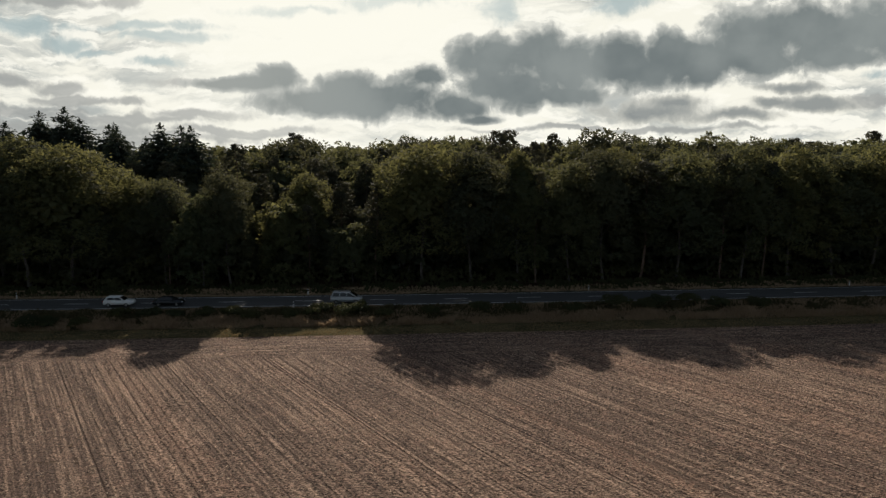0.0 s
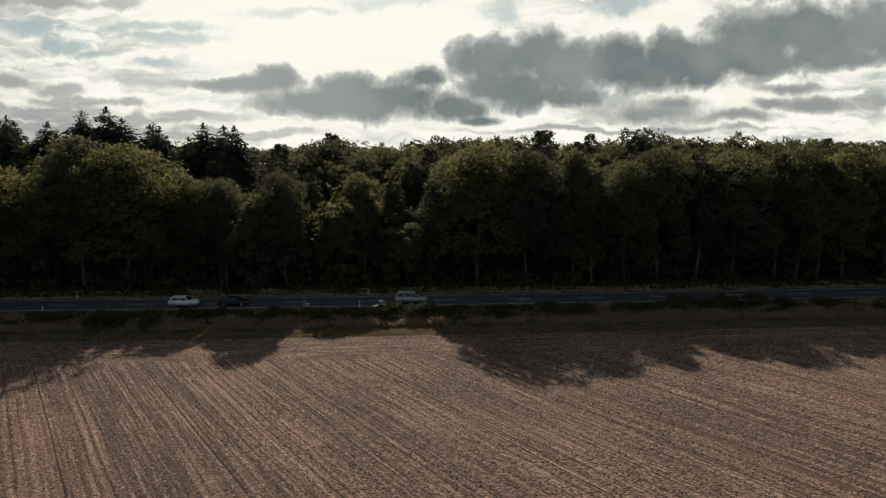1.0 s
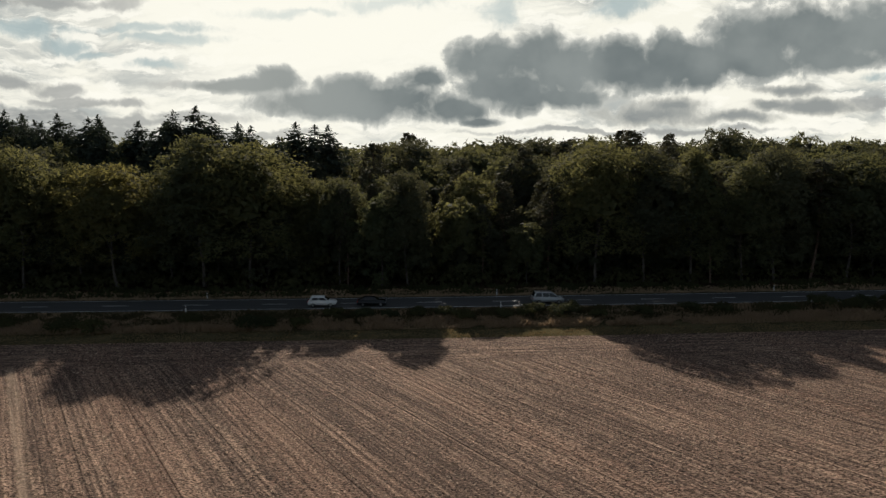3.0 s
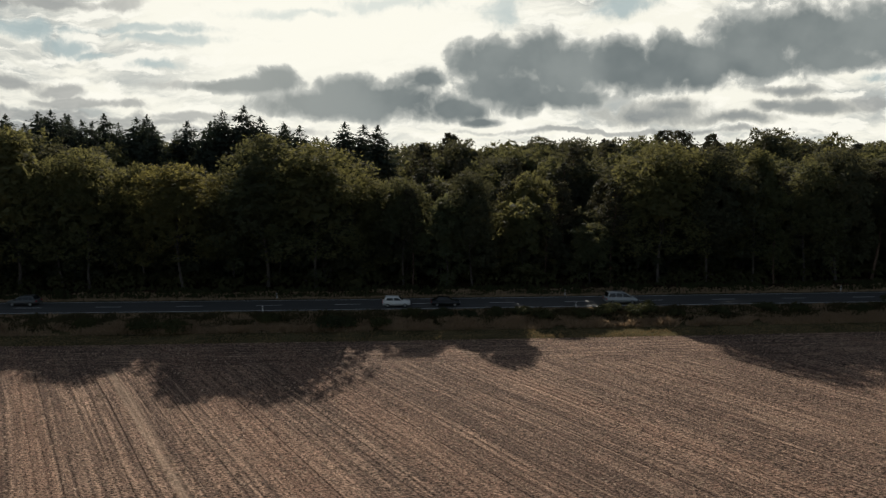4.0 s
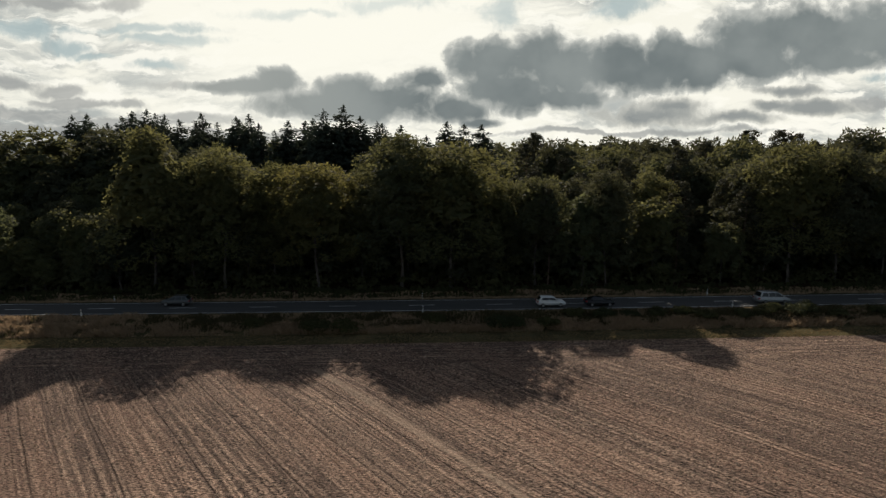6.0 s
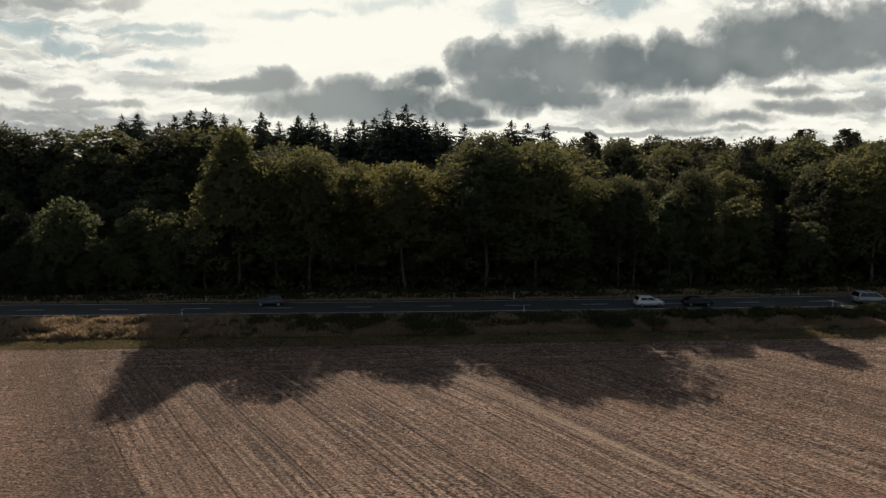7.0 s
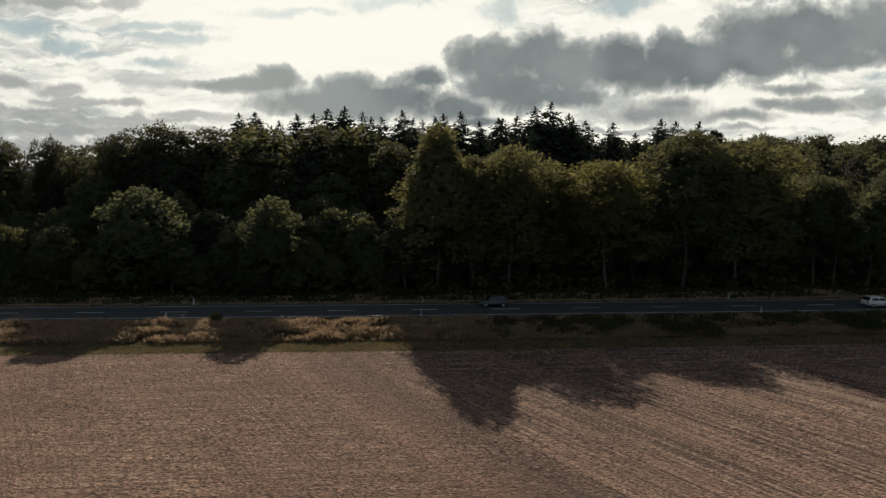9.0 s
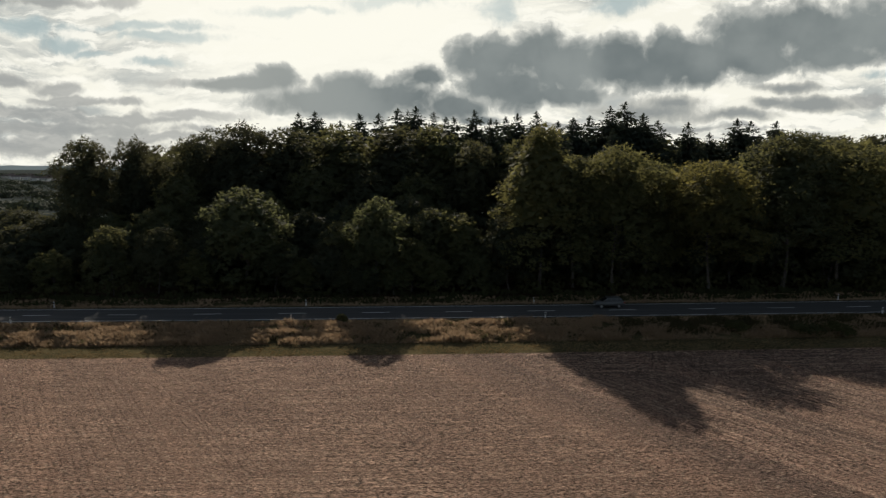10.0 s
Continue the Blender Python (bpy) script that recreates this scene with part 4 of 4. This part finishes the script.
            part("roof_rail", bm, M_BLACK, ob)
    for x in wheels:
        for s in (-1, 1):
            spin = Matrix.Translation((x, s * (width / 2 - 0.1), wheel_r)) @ Matrix.Rotation(radians(90), 4, "X")
            bm = bmesh.new()
            bmesh.ops.create_cone(bm, cap_ends=True, segments=24, radius1=wheel_r, radius2=wheel_r, depth=0.22, matrix=spin)
            bmesh.ops.bevel(bm, geom=[e for e in bm.edges if len(e.link_faces) == 2 and e.calc_face_angle() > 1], offset=0.03, segments=2, affect="EDGES")
            wheel = part("wheel", bm, M_RUBBER, ob, "black tyre")
            bm = bmesh.new()
            arch = Matrix.Translation((x, s * (width / 2 - 0.09), wheel_r + 0.03)) @ Matrix.Rotation(radians(90), 4, "X")
            bmesh.ops.create_cone(bm, cap_ends=True, segments=24, radius1=wheel_r * 1.16, radius2=wheel_r * 1.16, depth=0.19, matrix=arch)
            bmesh.ops.delete(bm, geom=[v for v in bm.verts if v.co.z < 0.2], context="VERTS")
            part("wheel_arch", bm, M_BLACK, ob, "dark wheel arch")
            bm = bmesh.new()
            bmesh.ops.create_cone(bm, cap_ends=True, segments=18, radius1=wheel_r * 0.66, radius2=wheel_r * 0.6, depth=0.235, matrix=spin)
            part("rim", bm, M_RIM, wheel, "silver alloy rim")
    return ob


def set_car(ob, x, o, heading, grow=1.0):
    slope = math.degrees(math.atan((road_y(x + 1) - road_y(x - 1)) / 2))
    ob.matrix_basis = pose(x, road_y(x) + o, 0.003, 0, 0, slope + heading) @ Matrix.Scale(grow, 4)


P_SILVER = plain("silver_paint", (0.34, 0.36, 0.37), 0.3, 0.3, 0.03)
P_GREY = plain("grey_paint", (0.085, 0.093, 0.096), 0.35, 0.3, 0.03)
P_WHITE = plain("white_paint", (0.56, 0.58, 0.58), 0.3, 0.0, 0.03)
P_DARK = plain("black_paint", (0.02, 0.022, 0.025), 0.25, 0.2, 0.03)
van = make_car("silver-grey people carrier with dark windows on the road", P_SILVER,
               [(-2.35, 0.35), (2.25, 0.3), (2.38, 0.6), (2.28, 0.82), (1.55, 1.06), (-2.3, 1.15), (-2.4, 0.7)],
               [(-2.3, 1.04), (1.8, 0.98), (0.5, 1.74), (-1.95, 1.8)],
               [[(-2.05, 1.12), (-1.0, 1.1), (-1.0, 1.68), (-1.85, 1.68)], [(-0.92, 1.1), (0.02, 1.1), (0.02, 1.67), (-0.92, 1.68)], [(0.1, 1.08), (1.4, 1.04), (0.52, 1.62), (0.1, 1.65)]], 4.75, 1.86, 0.33, (-1.5, 1.5), True)
set_car(van, -15.9, -1.85, 0, 1.08)
suv = make_car("dark grey estate car with roof rails on the road", P_GREY,
               [(-2.2, 0.36), (2.1, 0.34), (2.25, 0.6), (2.15, 0.86), (1.0, 1.02), (-2.15, 1.05), (-2.25, 0.7)],
               [(-2.1, 0.96), (1.4, 0.94), (0.3, 1.56), (-1.6, 1.62)],
               [[(-1.9, 1.04), (-1.15, 1.04), (-1.15, 1.5), (-1.6, 1.5)], [(-1.07, 1.04), (-0.2, 1.04), (-0.2, 1.49), (-1.07, 1.5)], [(-0.12, 1.04), (1.05, 1.0), (0.3, 1.46), (-0.12, 1.49)]], 4.5, 1.82, 0.34, (-1.35, 1.38), True)
set_car(suv, -111.2, 1.85, 180)
hatch = make_car("white compact hatchback with dark windows on the road", P_WHITE,
                 [(-2.0, 0.34), (2.0, 0.3), (2.12, 0.58), (2.0, 0.82), (0.95, 1.0), (-1.98, 1.02), (-2.08, 0.65)],
                 [(-1.95, 0.95), (1.1, 0.94), (0.3, 1.52), (-1.55, 1.58)],
                 [[(-1.5, 1.07), (-0.45, 1.07), (-0.45, 1.43), (-1.35, 1.43)], [(-0.35, 1.07), (0.75, 1.03), (0.28, 1.41), (-0.35, 1.43)]], 4.2, 1.78, 0.32, (-1.28, 1.3))
set_car(hatch, -52.0, -1.85, 0, 1.06)
sedan = make_car("black low car in the forest's shade on the road", P_DARK,
                 [(-2.3, 0.34), (2.2, 0.3), (2.32, 0.55), (2.2, 0.78), (1.1, 0.95), (-2.25, 0.98), (-2.35, 0.65)],
                 [(-1.95, 0.92), (1.2, 0.9), (0.35, 1.42), (-1.2, 1.45)],
                 [[(-1.35, 1.02), (-0.45, 1.02), (-0.45, 1.33), (-1.1, 1.33)], [(-0.35, 1.02), (0.8, 0.98), (0.3, 1.31), (-0.35, 1.33)]], 4.6, 1.82, 0.32, (-1.4, 1.42))
set_car(sedan, -44.2, -1.85, 0)

# ---------------------------------------------------------------- grasses and stubble


def blades(name, x0, x1, o0, o1, count, height, width, mat, label, seed, clump=0.5, patch=0.0, lean=0.35):
    """Upright grass blades, in tufts, between two distances from the road's middle."""
    r = np.random.default_rng(seed)
    x = r.uniform(x0, x1, count)
    o = r.uniform(o0, o1, count)
    keep = np.array([noise.noise((a * 0.16, b * 0.35, seed)) + 0.5 * noise.noise((a * 0.6, b * 0.9, seed)) > patch - 0.6 for a, b in zip(x, o)])
    x, o = x[keep], o[keep]
    n = len(x)
    tall = np.array([0.75 + 0.7 * noise.noise((a * 0.3, b * 0.5, seed + 3)) for a, b in zip(x, o)]).clip(0.25, 1.4)
    y = np.array([road_y(a) for a in x]) + o
    z = np.interp(o, [p[0] for p in PROFILE], [p[1] for p in PROFILE]) - 0.05
    h = height * tall * r.uniform(0.6, 1.25, n)
    a = r.uniform(0, 6.283, n)
    w = width * r.uniform(0.6, 1.4, n)
    dx, dy = np.cos(a) * w / 2, np.sin(a) * w / 2
    lx, ly = r.normal(size=n) * lean * h, r.normal(size=n) * lean * h
    base = np.stack([x, y, z], 1)
    A = base + np.stack([-dx, -dy, 0 * x], 1)
    B = base + np.stack([dx, dy, 0 * x], 1)
    C = base + np.stack([lx * 0.5 + dx * 1.6, ly * 0.5 + dy * 1.6, h * 0.72], 1)
    D = base + np.stack([lx - dx * 0.3, ly - dy * 0.3, h], 1)
    ob = quads(name, np.stack([A, B, C, D], 1).reshape(-1, 3), mat)
    return tagged(ob, label, "grass", kind="stuff")


blades("dry_grass", -240, 110, -11.3, -8.4, 76000, 0.95, 0.065, M_DRY, "tall pale dry grass along the foot of the road bank", 3, patch=0.2)
blades("bank_grass", -240, -112, -8.6, -5.6, 34000, 0.85, 0.065, M_DRY, "tall pale dry grass on the open road bank", 13, patch=0.2)
blades("shaded_bank_grass", -112, 110, -8.6, -5.6, 20000, 0.7, 0.07, M_DRY, "sparse dry grass between the weeds on the bank", 14, patch=0.45)
blades("weeds", -112, 110, -9.2, -5.5, 34000, 0.8, 0.14, M_WEED, "dark green weeds covering the shaded road bank", 4, patch=0.1)
blades("weed_tufts", -240, -112, -11.0, -5.6, 5000, 0.8, 0.2, M_WEED, "dark green weeds among the dry grass", 15, patch=0.6)
blades("short_grass", -240, 110, -15.6, -10.8, 30000, 0.22, 0.12, M_GREEN, "short yellowish grass strip along the field", 5, patch=0.0)
blades("shoulder_grass", -240, 110, -5.6, -4.25, 12000, 0.22, 0.1, M_DRY, "short dry grass on the road shoulder", 6, patch=0.2)
blades("forest_verge_grass", -240, 130, 4.3, 9.5, 26000, 0.5, 0.14, M_DRY, "dry grass along the forest side of the road", 7, patch=0.3)
blades("forest_weeds", -240, 130, 7.0, 12.5, 20000, 0.9, 0.25, M_BUSH, "dark undergrowth at the forest edge", 8, patch=0.5)


def stubble():
    r = np.random.default_rng(21)
    n = 58000
    far = r.uniform(0, 1, n) ** 1.1
    y = 34 + 52 * far
    x = r.uniform(-200, 65, n)
    side = np.array([ROW_WAY.y, -ROW_WAY.x])
    cross = x * side[0] + y * side[1]
    along = x * ROW_WAY.x + y * ROW_WAY.y
    cross = np.round(cross / 0.82) * 0.82 + r.normal(size=n) * 0.16
    head = (y - np.array([road_y(a) for a in x]) > -22) | (x + 0.59 * y + 86.75 < 0)
    xs = np.where(head, x, cross * side[0] + along * ROW_WAY.x)
    ys = np.where(head, y, cross * side[1] + along * ROW_WAY.y)
    o = ys - np.array([road_y(a) for a in xs])
    ok = o < -15.7
    xs, ys = xs[ok], ys[ok]
    n = len(xs)
    z = np.full(n, FIELD_Z) + np.array([0.12 * noise.noise((a * 0.05, b * 0.08, 0.3)) for a, b in zip(xs, ys)]) + 0.015
    base = np.stack([xs, ys, z], 1)
    a = r.uniform(0, 6.283, n)
    long, thin = r.uniform(0.04, 0.13, n), r.uniform(0.012, 0.04, n)
    up = r.uniform(-0.35, 0.9, n)
    one = np.stack([np.cos(a) * long, np.sin(a) * long, 0 * a], 1)
    two = np.stack([-np.sin(a) * thin, np.cos(a) * thin, up * thin * 2], 1)
    tilt = np.stack([0 * a, 0 * a, r.uniform(0, 0.07, n)], 1)
    A, B, C, D = base - one - two, base + one - two + tilt, base + one + two + tilt, base - one + two
    for q in (A, B, C, D):
        q[:, 2] = np.maximum(q[:, 2], z - 0.02)
    tagged(quads("straw", np.stack([A, B, C, D], 1).reshape(-1, 3), M_STRAW), "broken straw and clods strewn over the field in rows", "stubble", kind="stuff")


stubble()

# ---------------------------------------------------------------- distance


def far_woods():
    r = np.random.default_rng(8)
    out = []
    for _ in range(540):
        x = r.uniform(-165, 420)
        y = r.uniform(218, 330)
        if x < -165 + (y - 218) * 0.25:
            continue
        s = r.uniform(3.5, 6.0)
        out.append(shell_leaves(r, (x, y, r.uniform(23, 28)), (s * 1.15, s, s * 0.9), 70, 1.9, 1.5))
    tagged(quads("far_woods", np.concatenate(out), M_OAK), "dark treetops deep in the wood", "woods", kind="stuff")
    out = []
    for _ in range(240):
        # tree belts and hedges in the open country
        y = r.choice([310.0, 430.0, 560.0, 720.0, 1150.0, 1400.0]) + r.normal() * 14
        x = -139 - y * r.uniform(0.5, 0.8)
        s = r.uniform(1.8, 4.2) if y < 1000 else r.uniform(3, 6)
        out.append(shell_leaves(r, (x, y, s * 0.6), (s * 2.4, s, s), 170, 1.5, 1.2))
    tagged(quads("hedgerows", np.concatenate(out), M_NEEDLE), "distant dark hedgerows and tree belts between fields", "hedges", kind="stuff")


far_woods()


def make_house(size, roof_h, wall_mat):
    w, d, h = size
    ob = tagged(new("house"), "distant pale village house with pitched roof", "house", "village houses")
    bm = bmesh.new()
    bmesh.ops.create_cube(bm, size=1, matrix=Matrix.LocRotScale((0, 0, h / 2), None, (w, d, h)))
    wall = part("wall", bm, wall_mat, ob)
    bm = prism([(-d / 2 - 0.4, h), (d / 2 + 0.4, h), (0, h + roof_h)], w + 0.6)
    bmesh.ops.rotate(bm, matrix=Matrix.Rotation(radians(90), 3, "Z"), verts=bm.verts)
    part("roof", bm, M_ROOF, ob)
    for k in range(3):
        bm = bmesh.new()
        bmesh.ops.create_cube(bm, size=1, matrix=Matrix.LocRotScale((-w / 3 + k * w / 3, -d / 2 - 0.03, h * 0.55), None, (w * 0.14, 0.1, h * 0.3)))
        part("window", bm, M_GLASS, ob)
    return ob


HOUSES = [make_house((10, 8, 4.5), 4.0, M_PLASTER), make_house((13, 8, 4.0), 3.0, M_PLASTER), make_house((8, 7, 4.2), 3.6, M_PLASTER)]
r = np.random.default_rng(12)
for k in range(20):
    y = 1010 + r.uniform(-150, 190)
    x = -139 - y * r.uniform(0.60, 0.76)
    m = pose(x, y, 0.25, 0, 0, r.uniform(-40, 40))
    if k < 3:
        HOUSES[k].matrix_basis = m
    else:
        copy_thing(HOUSES[k % 3], m)


def hills():
    verts, faces = [], []
    n = 90
    for i in range(n):
        x = -4600 + 8000 * i / (n - 1)
        h = 26 + 24 * noise.noise((x * 0.0012, 0.4, 0)) + 12 * noise.noise((x * 0.005, 2.4, 0))
        verts += [(x, 3700, -10), (x, 3950, h), (x, 4300, -10)]
    for i in range(n - 1):
        a = 3 * i
        faces += [(a, a + 3, a + 4, a + 1), (a + 1, a + 4, a + 5, a + 2)]
    tagged(obj("backdrop_hills", verts, faces, M_HILL, smooth=True), "hazy blue wooded hills on the horizon", "hills", kind="structure")


hills()
